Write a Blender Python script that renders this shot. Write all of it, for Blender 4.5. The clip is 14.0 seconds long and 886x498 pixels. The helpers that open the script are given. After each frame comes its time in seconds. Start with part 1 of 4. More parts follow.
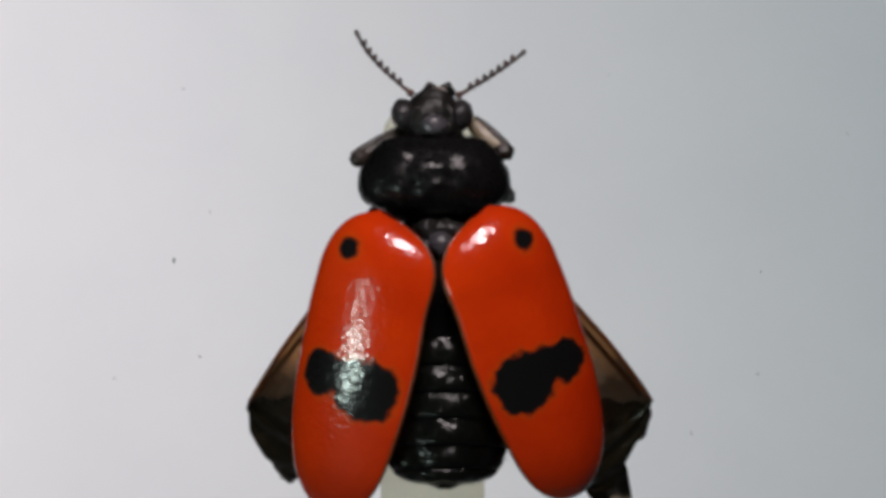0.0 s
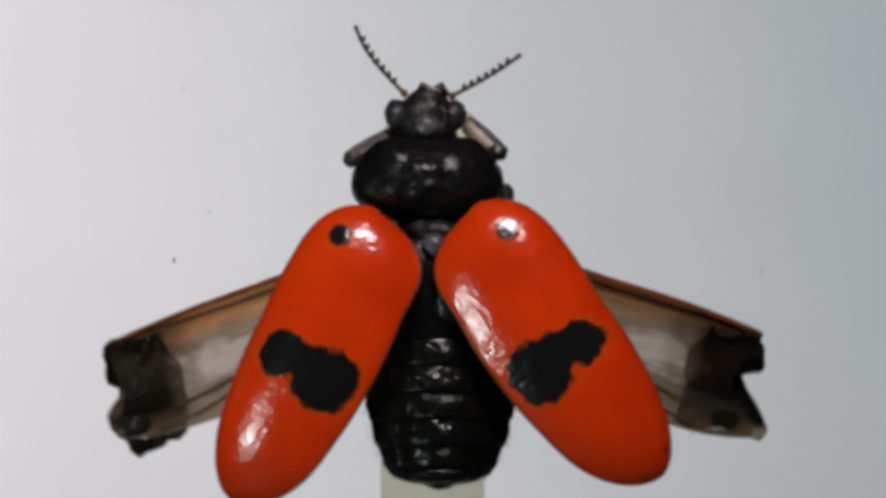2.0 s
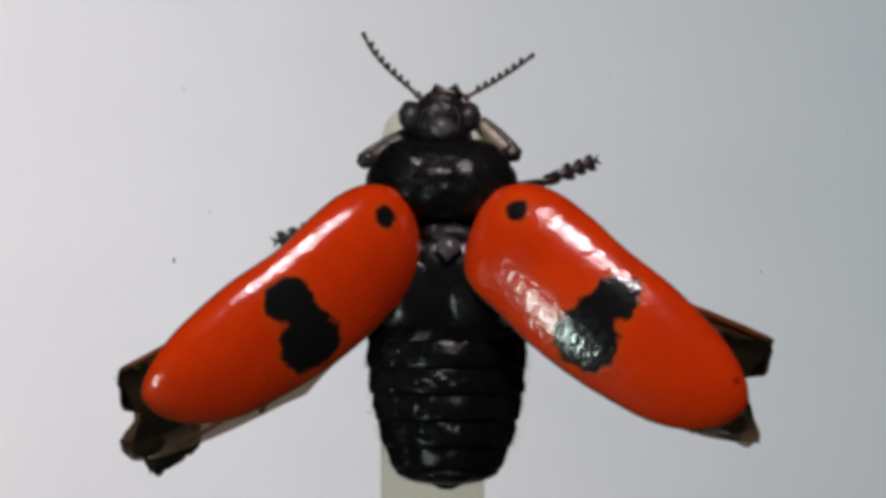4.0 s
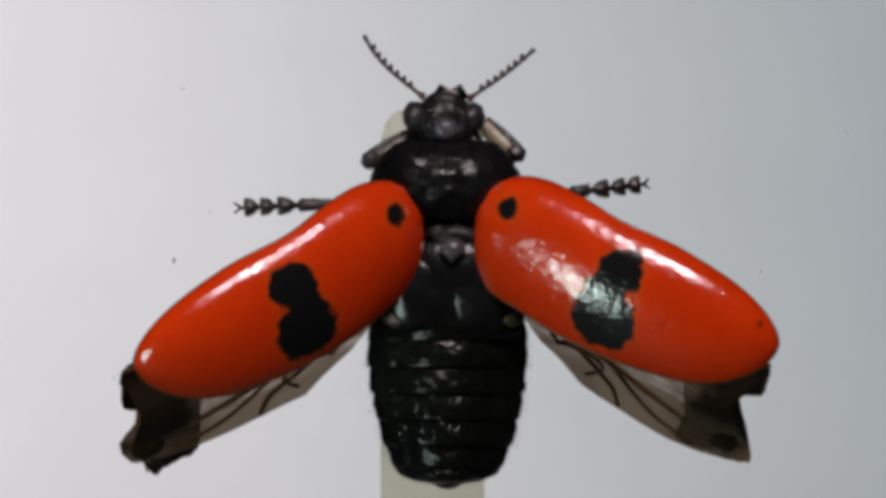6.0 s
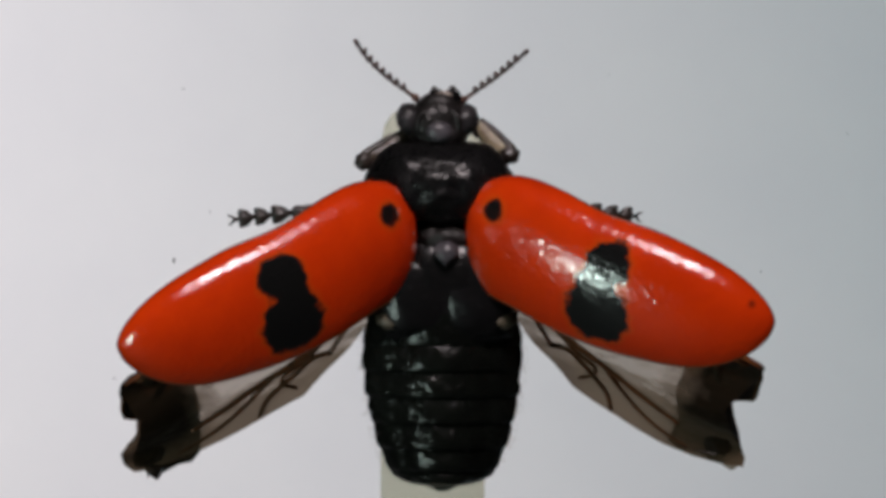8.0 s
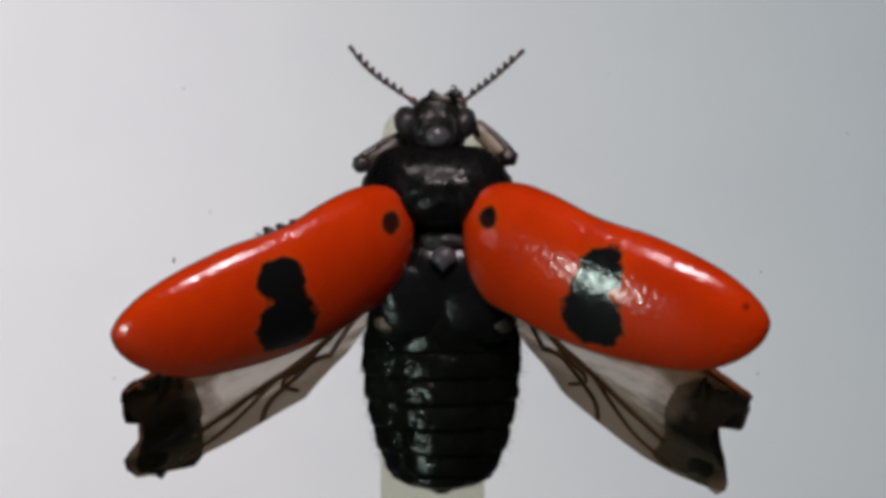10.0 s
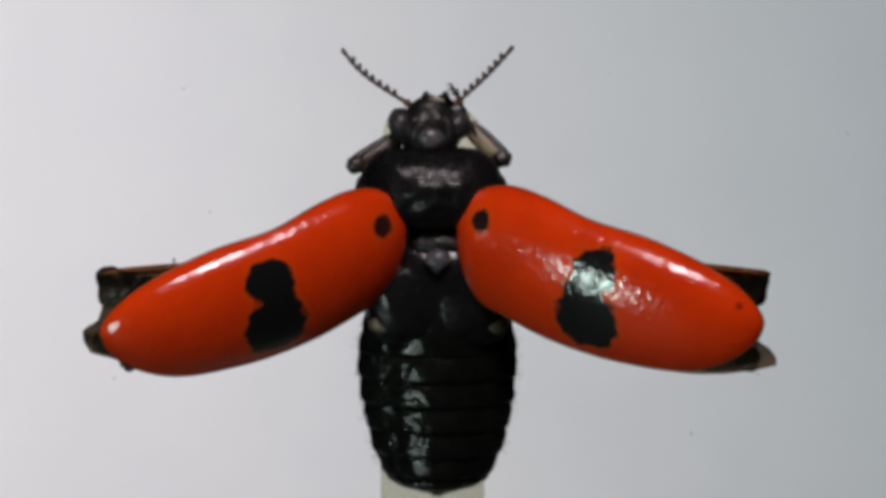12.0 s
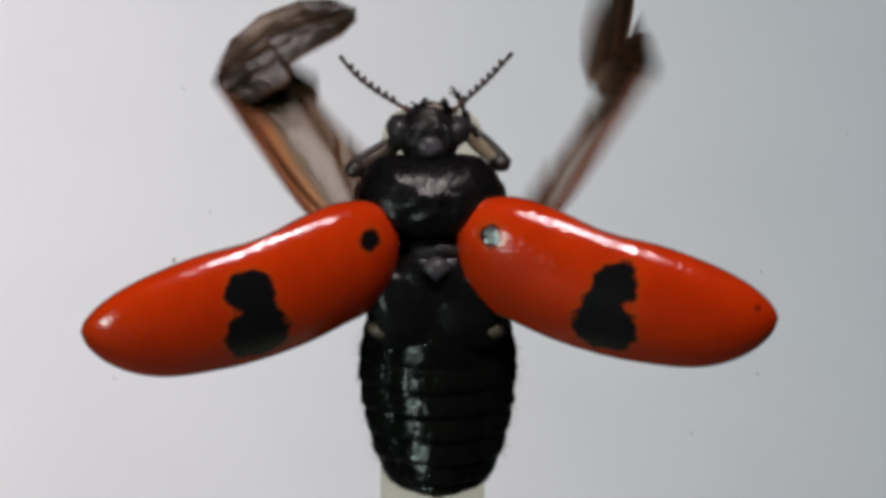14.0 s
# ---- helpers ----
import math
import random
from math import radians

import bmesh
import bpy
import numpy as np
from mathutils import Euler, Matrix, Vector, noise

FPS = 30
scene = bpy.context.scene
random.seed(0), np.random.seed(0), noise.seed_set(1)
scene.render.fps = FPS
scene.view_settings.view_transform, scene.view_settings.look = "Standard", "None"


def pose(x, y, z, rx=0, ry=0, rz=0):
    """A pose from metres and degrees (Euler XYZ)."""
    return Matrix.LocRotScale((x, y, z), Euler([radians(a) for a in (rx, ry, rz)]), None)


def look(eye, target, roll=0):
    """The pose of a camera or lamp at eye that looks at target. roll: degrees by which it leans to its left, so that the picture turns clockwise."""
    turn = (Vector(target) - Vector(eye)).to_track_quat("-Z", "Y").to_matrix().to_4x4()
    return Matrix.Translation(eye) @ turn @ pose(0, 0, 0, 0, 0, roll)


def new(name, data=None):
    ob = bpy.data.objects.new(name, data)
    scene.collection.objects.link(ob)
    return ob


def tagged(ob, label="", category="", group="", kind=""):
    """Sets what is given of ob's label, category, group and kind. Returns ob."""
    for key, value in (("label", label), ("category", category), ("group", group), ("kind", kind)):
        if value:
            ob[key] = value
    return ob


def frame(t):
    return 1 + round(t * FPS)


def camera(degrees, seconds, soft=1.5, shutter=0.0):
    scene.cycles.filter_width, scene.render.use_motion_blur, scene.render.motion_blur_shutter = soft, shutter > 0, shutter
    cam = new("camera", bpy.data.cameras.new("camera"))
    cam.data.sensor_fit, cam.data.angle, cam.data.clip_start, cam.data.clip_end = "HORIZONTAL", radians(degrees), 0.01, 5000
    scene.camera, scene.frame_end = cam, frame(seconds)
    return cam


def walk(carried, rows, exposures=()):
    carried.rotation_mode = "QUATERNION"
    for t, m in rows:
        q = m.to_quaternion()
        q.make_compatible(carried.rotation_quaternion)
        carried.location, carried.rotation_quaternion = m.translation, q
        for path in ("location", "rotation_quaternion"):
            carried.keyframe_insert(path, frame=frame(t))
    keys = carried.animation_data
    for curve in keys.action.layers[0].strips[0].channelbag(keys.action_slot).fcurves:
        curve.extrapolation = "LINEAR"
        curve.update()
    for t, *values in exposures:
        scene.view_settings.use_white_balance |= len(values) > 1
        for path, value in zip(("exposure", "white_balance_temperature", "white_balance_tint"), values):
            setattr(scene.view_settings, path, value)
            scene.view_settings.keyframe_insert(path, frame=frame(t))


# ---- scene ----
# A tethered beetle on a pale rod, about 10 mm long, before a white card; 1 unit = 0.014 mm
U = 1.4e-5
RISE = 0.08          # height of the lens axis over the table

cam = camera(20, 14.0, soft=4.3, shutter=1.0)
EYE = (0, -4446 * U, RISE)
walk(cam, [(0, look(EYE, (0, 0, RISE))), (14, look(EYE, (0, 0, RISE)))])


# ---- light ----
def set_world():
    w = bpy.data.worlds.new("room_dim")
    w.use_nodes = True
    bg = w.node_tree.nodes["Background"]
    bg.inputs["Color"].default_value = (0.50, 0.57, 0.60, 1)
    bg.inputs["Strength"].default_value = 0.03
    scene.world = w


def area_lamp(name, eye, target, size, watts, color, size_y=None, spread=180):
    data = bpy.data.lights.new(name, "AREA")
    data.shape, data.size, data.size_y = "RECTANGLE", size, size_y or size
    data.energy, data.color, data.spread = watts, color, math.radians(spread)
    lamp = new(name, data)
    lamp.matrix_basis = look(eye, target)
    return lamp


set_world()
HEART = (0, 0, RISE)
area_lamp("card_lamp", (-0.105, -0.004, RISE + 0.018), (-0.037, 0.16, RISE + 0.020), 0.03, 0.133, (1.0, 0.93, 0.965), spread=128)
# unseen cool fill light, added to tint the right half of the card
area_lamp("card_fill_cool", (0.125, 0.01, RISE + 0.03), (0.05, 0.16, RISE + 0.01), 0.04, 0.016, (0.40, 0.92, 1.0), spread=120)
area_lamp("cold_lamp", (-0.081, -0.076, RISE - 0.044), HEART, 0.005, 0.041, (0.80, 1.0, 0.92), 0.026)
area_lamp("warm_lamp", (0.006, -0.092, RISE + 0.074), HEART, 0.046, 0.0118, (1.0, 0.87, 0.88), 0.016, spread=50)


# ---- materials ----
def nodes(name):
    m = bpy.data.materials.new(name)
    m.use_nodes = True
    t = m.node_tree
    return m, t, t.nodes["Principled BSDF"], t.nodes["Material Output"]


def mix_color(t, fac, a, b):
    n = t.nodes.new("ShaderNodeMix")
    n.data_type = "RGBA"
    if isinstance(fac, (int, float)):
        n.inputs[0].default_value = fac
    else:
        t.links.new(fac, n.inputs[0])
    for socket, v in ((n.inputs[6], a), (n.inputs[7], b)):
        if isinstance(v, tuple):
            socket.default_value = (*v, 1)
        else:
            t.links.new(v, socket)
    return n.outputs[2]


def math_node(t, op, a, b=0.0, clamp=False):
    n = t.nodes.new("ShaderNodeMath")
    n.operation, n.use_clamp = op, clamp
    for socket, v in zip(n.inputs, (a, b)):
        if isinstance(v, (int, float)):
            socket.default_value = v
        else:
            t.links.new(v, socket)
    return n.outputs[0]


def ramp(t, value, lo, hi, to_lo=0.0, to_hi=1.0):
    n = t.nodes.new("ShaderNodeMapRange")
    t.links.new(value, n.inputs[0])
    for i, v in zip((1, 2, 3, 4), (lo, hi, to_lo, to_hi)):
        n.inputs[i].default_value = v
    return n.outputs[0]


def object_coords(t):
    """Object coordinates in units of 0.014 mm."""
    c = t.nodes.new("ShaderNodeTexCoord")
    m = t.nodes.new("ShaderNodeVectorMath")
    m.operation = "SCALE"
    m.inputs["Scale"].default_value = 1 / U
    t.links.new(c.outputs["Object"], m.inputs[0])
    return m.outputs[0]


def grain(t, coords, size, detail=3.0, rough=0.55):
    n = t.nodes.new("ShaderNodeTexNoise")
    n.inputs["Scale"].default_value = 1 / size
    n.inputs["Detail"].default_value = detail
    n.inputs["Roughness"].default_value = rough
    t.links.new(coords, n.inputs["Vector"])
    return n.outputs["Fac"]


def bump(t, bsdf, height, strength, units):
    b = t.nodes.new("ShaderNodeBump")
    b.inputs["Strength"].default_value = strength
    b.inputs["Distance"].default_value = units * U
    t.links.new(height, b.inputs["Height"])
    t.links.new(b.outputs[0], bsdf.inputs["Normal"])


def distance_to(t, coords, centre):
    n = t.nodes.new("ShaderNodeVectorMath")
    n.operation = "DISTANCE"
    t.links.new(coords, n.inputs[0])
    n.inputs[1].default_value = centre
    return n.outputs["Value"]


def chitin_black(name, base=(0.0032, 0.0032, 0.0033), rough=0.18, pits=9, depth=1.6, tint=(0.0058, 0.0056, 0.006), rugged=2.0):
    m, t, b, _ = nodes(name)
    c = object_coords(t)
    fine, wide = grain(t, c, pits), grain(t, c, 60)
    t.links.new(mix_color(t, ramp(t, wide, 0.35, 0.7), base, tint), b.inputs["Base Color"])
    mid = grain(t, c, 26, 3)
    gloss = ramp(t, fine, 0.3, 0.7, rough, rough + 0.10)
    t.links.new(gloss, b.inputs["Roughness"])
    b.inputs["IOR"].default_value = 1.33
    bump(t, b, math_node(t, "ADD", fine, math_node(t, "MULTIPLY", mid, rugged)), 0.5, depth)
    return m


def elytron_red(name, spots, faint=None):
    """Glossy dimpled red with ragged black spots: (centre, radius) balls in the wing case's own space; one faint brown dot."""
    m, t, b, _ = nodes(name)
    c = object_coords(t)
    wide, fine, pits, mid = grain(t, c, 90), grain(t, c, 16, 4), grain(t, c, 10, 1.5), grain(t, c, 38, 2)
    red = mix_color(t, ramp(t, wide, 0.3, 0.7), (0.43, 0.024, 0.0015), (0.53, 0.034, 0.002))
    red = mix_color(t, ramp(t, fine, 0.45, 0.8, 0, 0.35), red, (0.46, 0.022, 0.003))
    small = math_node(t, "SUBTRACT", spots[0][1], distance_to(t, c, spots[0][0]))
    small = math_node(t, "ADD", small, ramp(t, fine, 0.25, 0.75, -4, 4))
    mask = None
    for centre, radius in spots[1:]:
        d = math_node(t, "SUBTRACT", radius, distance_to(t, c, centre))
        mask = d if mask is None else math_node(t, "SMOOTH_MAX", mask, d)
    for n in t.nodes:
        if n.type == "MATH" and n.operation == "SMOOTH_MAX":
            n.inputs[2].default_value = 24
    ragged = math_node(t, "ADD", mask, ramp(t, fine, 0.25, 0.75, -6, 6))
    ragged = math_node(t, "ADD", ragged, ramp(t, mid, 0.3, 0.7, -7, 7))
    ragged = math_node(t, "MAXIMUM", ragged, small)
    edge = ramp(t, ragged, -4, 4)
    fringe = ramp(t, ragged, -12, -1)
    red = mix_color(t, math_node(t, "MULTIPLY", fringe, 0.45), red, (0.40, 0.07, 0.006))
    if faint:
        dot = ramp(t, distance_to(t, c, faint), 10, 3)
        red = mix_color(t, math_node(t, "MULTIPLY", dot, 0.75), red, (0.05, 0.008, 0.004))
    t.links.new(mix_color(t, edge, red, (0.006, 0.006, 0.006)), b.inputs["Base Color"])
    t.links.new(ramp(t, fine, 0.3, 0.7, 0.13, 0.22), b.inputs["Roughness"])
    b.inputs["IOR"].default_value = 1.48
    b.inputs["Coat Weight"].default_value = 0.30
    b.inputs["Coat Roughness"].default_value = 0.06
    relief = math_node(t, "ADD", math_node(t, "MULTIPLY", pits, 1.0), math_node(t, "MULTIPLY", mid, 0.6))
    bump(t, b, math_node(t, "ADD", relief, math_node(t, "MULTIPLY", fine, 0.35)), 0.7, 1.8)
    t.links.new(b.inputs["Normal"].links[0].from_socket, b.inputs["Coat Normal"])
    return m


def wing_shader(name, flip):
    """Shared start of the two wing skins: coordinates along and across the wing, blots and streaks."""
    m, t, b, out = nodes(name)
    c = object_coords(t)
    sep = t.nodes.new("ShaderNodeSeparateXYZ")
    t.links.new(c, sep.inputs[0])
    across = math_node(t, "MULTIPLY", sep.outputs[1], flip)
    stretch = t.nodes.new("ShaderNodeVectorMath")
    stretch.operation = "MULTIPLY"
    stretch.inputs[1].default_value = (0.25, 1, 1)
    t.links.new(c, stretch.inputs[0])
    return m, t, b, out, sep.outputs[0], across, grain(t, c, 60, 4), grain(t, stretch.outputs[0], 22, 3)


def wing_finish(t, b, out, skin, cover, glow, streak, blot, depth):
    """Thin skin: part lit surface, part tinted light from behind."""
    t.links.new(skin, b.inputs["Base Color"])
    b.inputs["Roughness"].default_value = 0.34
    b.inputs["Specular IOR Level"].default_value = 0.3
    bump(t, b, math_node(t, "ADD", streak, math_node(t, "MULTIPLY", blot, 1.5)), 0.6, depth)
    see = t.nodes.new("ShaderNodeBsdfTransparent")
    t.links.new(glow, see.inputs["Color"])
    mix = t.nodes.new("ShaderNodeMixShader")
    t.links.new(cover, mix.inputs[0])
    t.links.new(see.outputs[0], mix.inputs[1])
    t.links.new(b.outputs[0], mix.inputs[2])
    t.links.new(mix.outputs[0], out.inputs["Surface"])


def inner_membrane(name, flip):
    """Clear near the root, amber along the front, tan behind the middle vein, dark brown towards the fold."""
    m, t, b, out, along, across, blot, streak = wing_shader(name, flip)
    skewed = math_node(t, "SUBTRACT", along, math_node(t, "MULTIPLY", across, 0.30))
    dark = ramp(t, math_node(t, "ADD", skewed, ramp(t, blot, 0.3, 0.7, -32, 32)), 290, 370)
    dark = math_node(t, "MULTIPLY", dark, ramp(t, across, 150, 185, 1.0, 0.30))
    ragged = math_node(t, "ADD", across, ramp(t, streak, 0.3, 0.7, -20, 20))
    tan = ramp(t, ragged, 115, 160)
    fore = ramp(t, ragged, 90, 60)
    skin = mix_color(t, tan, (0.22, 0.165, 0.125), (0.13, 0.086, 0.055))
    skin = mix_color(t, fore, skin, (0.10, 0.065, 0.038))
    skin = mix_color(t, dark, skin, (0.014, 0.009, 0.005))
    cover = ramp(t, math_node(t, "ADD", tan, ramp(t, streak, 0.3, 0.7, -0.3, 0.3)), 0, 1, 0.40, 0.70)
    cover = math_node(t, "ADD", cover, math_node(t, "MULTIPLY", dark, 0.30))
    glow = mix_color(t, tan, (0.72, 0.63, 0.56), (0.46, 0.355, 0.27))
    glow = mix_color(t, fore, glow, (0.46, 0.34, 0.25))
    glow = mix_color(t, dark, glow, (0.24, 0.16, 0.10))
    cover = math_node(t, "ADD", cover, math_node(t, "MULTIPLY", fore, 0.18), True)
    strip = ramp(t, math_node(t, "ADD", across, ramp(t, streak, 0.3, 0.7, -9, 9)), 56, 26)
    strip = math_node(t, "MULTIPLY", strip, ramp(t, dark, 0.2, 1.0, 1, 0.15))
    strip = math_node(t, "MULTIPLY", strip, ramp(t, along, 395, 445, 1, 0))
    amber = mix_color(t, ramp(t, along, 120, 330), (0.50, 0.27, 0.12), (0.30, 0.085, 0.028))
    skin = mix_color(t, strip, skin, amber)
    glow = mix_color(t, strip, glow, (0.72, 0.36, 0.15))
    cover = math_node(t, "ADD", cover, math_node(t, "MULTIPLY", strip, 0.10), True)
    wing_finish(t, b, out, skin, cover, glow, streak, blot, 9)
    return m


def tip_membrane(name, flip, pale_from):
    """Smoky brown skin with lengthwise pleats, darkest along the front."""
    m, t, b, out, along, across, blot, streak = wing_shader(name, flip)
    front = ramp(t, math_node(t, "ADD", across, ramp(t, blot, 0.3, 0.7, -26, 26)), 80, 40)
    fringe = math_node(t, "MULTIPLY", ramp(t, math_node(t, "ADD", across, ramp(t, streak, 0.3, 0.7, -6, 6)), -12, -24), ramp(t, along, pale_from, pale_from + 20))
    pleat = ramp(t, streak, 0.38, 0.62)
    skin = mix_color(t, pleat, (0.085, 0.054, 0.032), (0.028, 0.018, 0.010))
    skin = mix_color(t, front, skin, (0.012, 0.008, 0.004))
    skin = mix_color(t, fringe, skin, (0.17, 0.125, 0.085))
    glow = mix_color(t, pleat, (0.47, 0.34, 0.235), (0.27, 0.18, 0.115))
    glow = mix_color(t, front, glow, (0.13, 0.09, 0.055))
    glow = mix_color(t, fringe, glow, (0.56, 0.45, 0.34))
    cover = ramp(t, math_node(t, "ADD", pleat, ramp(t, blot, 0.3, 0.7, -0.4, 0.4)), 0, 1, 0.72, 0.88)
    cover = math_node(t, "ADD", cover, math_node(t, "MULTIPLY", front, 0.18))
    cover = math_node(t, "SUBTRACT", cover, math_node(t, "MULTIPLY", fringe, 0.30), True)
    wing_finish(t, b, out, skin, cover, glow, streak, blot, 9)
    return m


def amber_skin(name, color, color2, glow, cover):
    """Solid but translucent horn: part surface, part tinted light from behind."""
    m = plain(name, color, color2, 40, 0.32, 1.2)
    t = m.node_tree
    see = t.nodes.new("ShaderNodeBsdfTransparent")
    see.inputs["Color"].default_value = (*glow, 1)
    mix = t.nodes.new("ShaderNodeMixShader")
    mix.inputs[0].default_value = cover
    t.links.new(see.outputs[0], mix.inputs[1])
    t.links.new(t.nodes["Principled BSDF"].outputs[0], mix.inputs[2])
    t.links.new(mix.outputs[0], t.nodes["Material Output"].inputs["Surface"])
    return m


def plain(name, color, color2, size, rough=0.5, depth=1.0, soft=0.0):
    m, t, b, _ = nodes(name)
    c = object_coords(t)
    wide, fine = grain(t, c, size, 4), grain(t, c, size / 7, 3)
    t.links.new(mix_color(t, ramp(t, wide, 0.3, 0.7), color, color2), b.inputs["Base Color"])
    t.links.new(ramp(t, fine, 0.3, 0.7, rough - 0.07, rough + 0.1), b.inputs["Roughness"])
    if soft:
        b.inputs["Subsurface Weight"].default_value = soft
        b.inputs["Subsurface Radius"].default_value = (60 * U, 60 * U, 45 * U)
        b.inputs["Subsurface Scale"].default_value = 1.0
    bump(t, b, math_node(t, "ADD", fine, wide), 0.5, depth)
    return m


def rod_plastic(name):
    """Milky hot-melt plastic: a cream surface that also passes light from behind."""
    m = plain(name, (0.88, 0.87, 0.76), (0.82, 0.82, 0.69), 120, 0.30, 5.0)
    t = m.node_tree
    milk = t.nodes.new("ShaderNodeBsdfTranslucent")
    milk.inputs["Color"].default_value = (0.95, 0.95, 0.84, 1)
    see = t.nodes.new("ShaderNodeBsdfTransparent")
    see.inputs["Color"].default_value = (0.93, 0.92, 0.83, 1)
    inner, mix = t.nodes.new("ShaderNodeMixShader"), t.nodes.new("ShaderNodeMixShader")
    inner.inputs[0].default_value, mix.inputs[0].default_value = 0.88, 0.12
    t.links.new(milk.outputs[0], inner.inputs[1])
    t.links.new(see.outputs[0], inner.inputs[2])
    t.links.new(inner.outputs[0], mix.inputs[1])
    t.links.new(t.nodes["Principled BSDF"].outputs[0], mix.inputs[2])
    t.links.new(mix.outputs[0], t.nodes["Material Output"].inputs["Surface"])
    return m


BLACK = chitin_black("black_chitin")
PRONOTUM = chitin_black("black_pitted_chitin", rough=0.24, pits=10, depth=3.6, rugged=1.5)
TERGITE = chitin_black("black_wet_chitin", base=(0.0026, 0.003, 0.0026), rough=0.12, pits=13, depth=2.6, tint=(0.004, 0.005, 0.004), rugged=3.0)
HEAD = chitin_black("black_dull_chitin", base=(0.006, 0.0055, 0.0055), rough=0.30, pits=9, depth=5.0, tint=(0.020, 0.018, 0.018))
# black chitin whose sheen is put into a grey base colour
GREY = chitin_black("grey_sheen_chitin", base=(0.038, 0.036, 0.041), rough=0.24, tint=(0.068, 0.064, 0.072))
EYE_DARK = chitin_black("dark_eye", base=(0.016, 0.015, 0.016), rough=0.32, pits=5, depth=1.2, tint=(0.04, 0.036, 0.04))
LEG = plain("dark_leg", (0.008, 0.0065, 0.006), (0.024, 0.017, 0.014), 18, 0.3, 1.5)
LEG_PALE = plain("pale_leg_skin", (0.34, 0.30, 0.20), (0.11, 0.08, 0.05), 26, 0.3, 1.5, soft=0.25)
LEG_BROWN = plain("brown_leg_skin", (0.065, 0.05, 0.034), (0.022, 0.016, 0.013), 26, 0.3, 1.5)
SIDE_SKIN = plain("brown_side_skin", (0.09, 0.07, 0.048), (0.04, 0.033, 0.023), 22, 0.4, 1.5)
ANTENNA = plain("brown_black_antenna", (0.022, 0.013, 0.012), (0.05, 0.025, 0.02), 12, 0.45, 1.0)
ANTENNA_BASE = plain("reddish_antenna_base", (0.10, 0.045, 0.03), (0.06, 0.025, 0.018), 12, 0.4, 1.0)
VEIN = amber_skin("brown_vein", (0.10, 0.046, 0.020), (0.16, 0.075, 0.030), (0.42, 0.23, 0.12), 0.48)
VEIN_AMBER = amber_skin("amber_vein", (0.26, 0.085, 0.026), (0.13, 0.040, 0.015), (0.58, 0.27, 0.11), 0.55)
LABRUM = plain("pale_lip_skin", (0.16, 0.13, 0.11), (0.26, 0.22, 0.19), 10, 0.35, 1.0)
ROD = rod_plastic("cream_rod_plastic")
MARGIN = amber_skin("brown_case_margin", (0.20, 0.045, 0.008), (0.12, 0.030, 0.006), (0.50, 0.26, 0.08), 0.7)
PAPER = plain("white_card_paper", (0.80, 0.80, 0.80), (0.77, 0.77, 0.78), 900, 0.8, 2.0)
TABLE = plain("grey_table_top", (0.20, 0.20, 0.20), (0.16, 0.16, 0.17), 1500, 0.6, 4.0)
WALL = plain("dark_room_wall", (0.030, 0.030, 0.031), (0.024, 0.024, 0.025), 4000, 0.8, 8.0)
DUST = plain("dark_dust", (0.05, 0.04, 0.045), (0.09, 0.08, 0.08), 20, 0.8, 1.0)
HAIR = plain("pale_hair", (0.42, 0.40, 0.34), (0.32, 0.30, 0.25), 20, 0.5, 0.5)


# ---- mesh helpers (all in units) ----
def finish(name, bm, material, smooth=True):
    bmesh.ops.recalc_face_normals(bm, faces=bm.faces)
    mesh = bpy.data.meshes.new(name)
    bm.transform(Matrix.Scale(U, 4))
    bm.to_mesh(mesh)
    bm.free()
    for m in material if isinstance(material, (list, tuple)) else (material,):
        mesh.materials.append(m)
    for p in mesh.polygons:
        p.use_smooth = smooth
    return mesh


def part(name, bm, material, parent=None, label="", smooth=True):
    ob = new(name, finish(name, bm, material, smooth))
    if parent is not None:
        ob.parent = parent
    return tagged(ob, label)


def at(x, y, z):
    return Vector((x * U, y * U, z * U))


def skin(bm, rings, closed=True):
    """Faces between successive rings of points."""
    rows = [[bm.verts.new(p) for p in ring] for ring in rings]
    n = len(rows[0])
    for a, b in zip(rows, rows[1:]):
        for i in range(n if closed else n - 1):
            j = (i + 1) % n
            bm.faces.new((a[i], a[j], b[j], b[i]))
    if closed:
        for ring in (rows[0], rows[-1]):
            bm.faces.new(ring)


def tube(bm, path, radii, sides=8, flat=1.0):
    """A round rod of changing thickness along a path."""
    path = [Vector(p) for p in path]
    rings = []
    for i, p in enumerate(path):
        d = (path[min(i + 1, len(path) - 1)] - path[max(i - 1, 0)]).normalized()
        side = d.cross(Vector((0, 1, 0)))
        side = side.normalized() if side.length > 1e-4 else Vector((1, 0, 0))
        up = side.cross(d).normalized()
        r = radii[i] if isinstance(radii, (list, tuple)) else radii
        rings.append([p + side * r * math.cos(a) + up * r * flat * math.sin(a)
                      for a in (2 * math.pi * k / sides for k in range(sides))])
    skin(bm, rings)


def smooth_path(points, steps=6):
    """A curve through the points."""
    pts = [Vector(p) for p in points]
    out = []
    for i in range(len(pts) - 1):
        p0, p1, p2, p3 = pts[max(i - 1, 0)], pts[i], pts[i + 1], pts[min(i + 2, len(pts) - 1)]
        for k in range(steps):
            s = k / steps
            out.append(0.5 * ((2 * p1) + (p2 - p0) * s + (2 * p0 - 5 * p1 + 4 * p2 - p3) * s * s + (3 * p1 - p0 - 3 * p2 + p3) * s ** 3))
    return out + [pts[-1]]


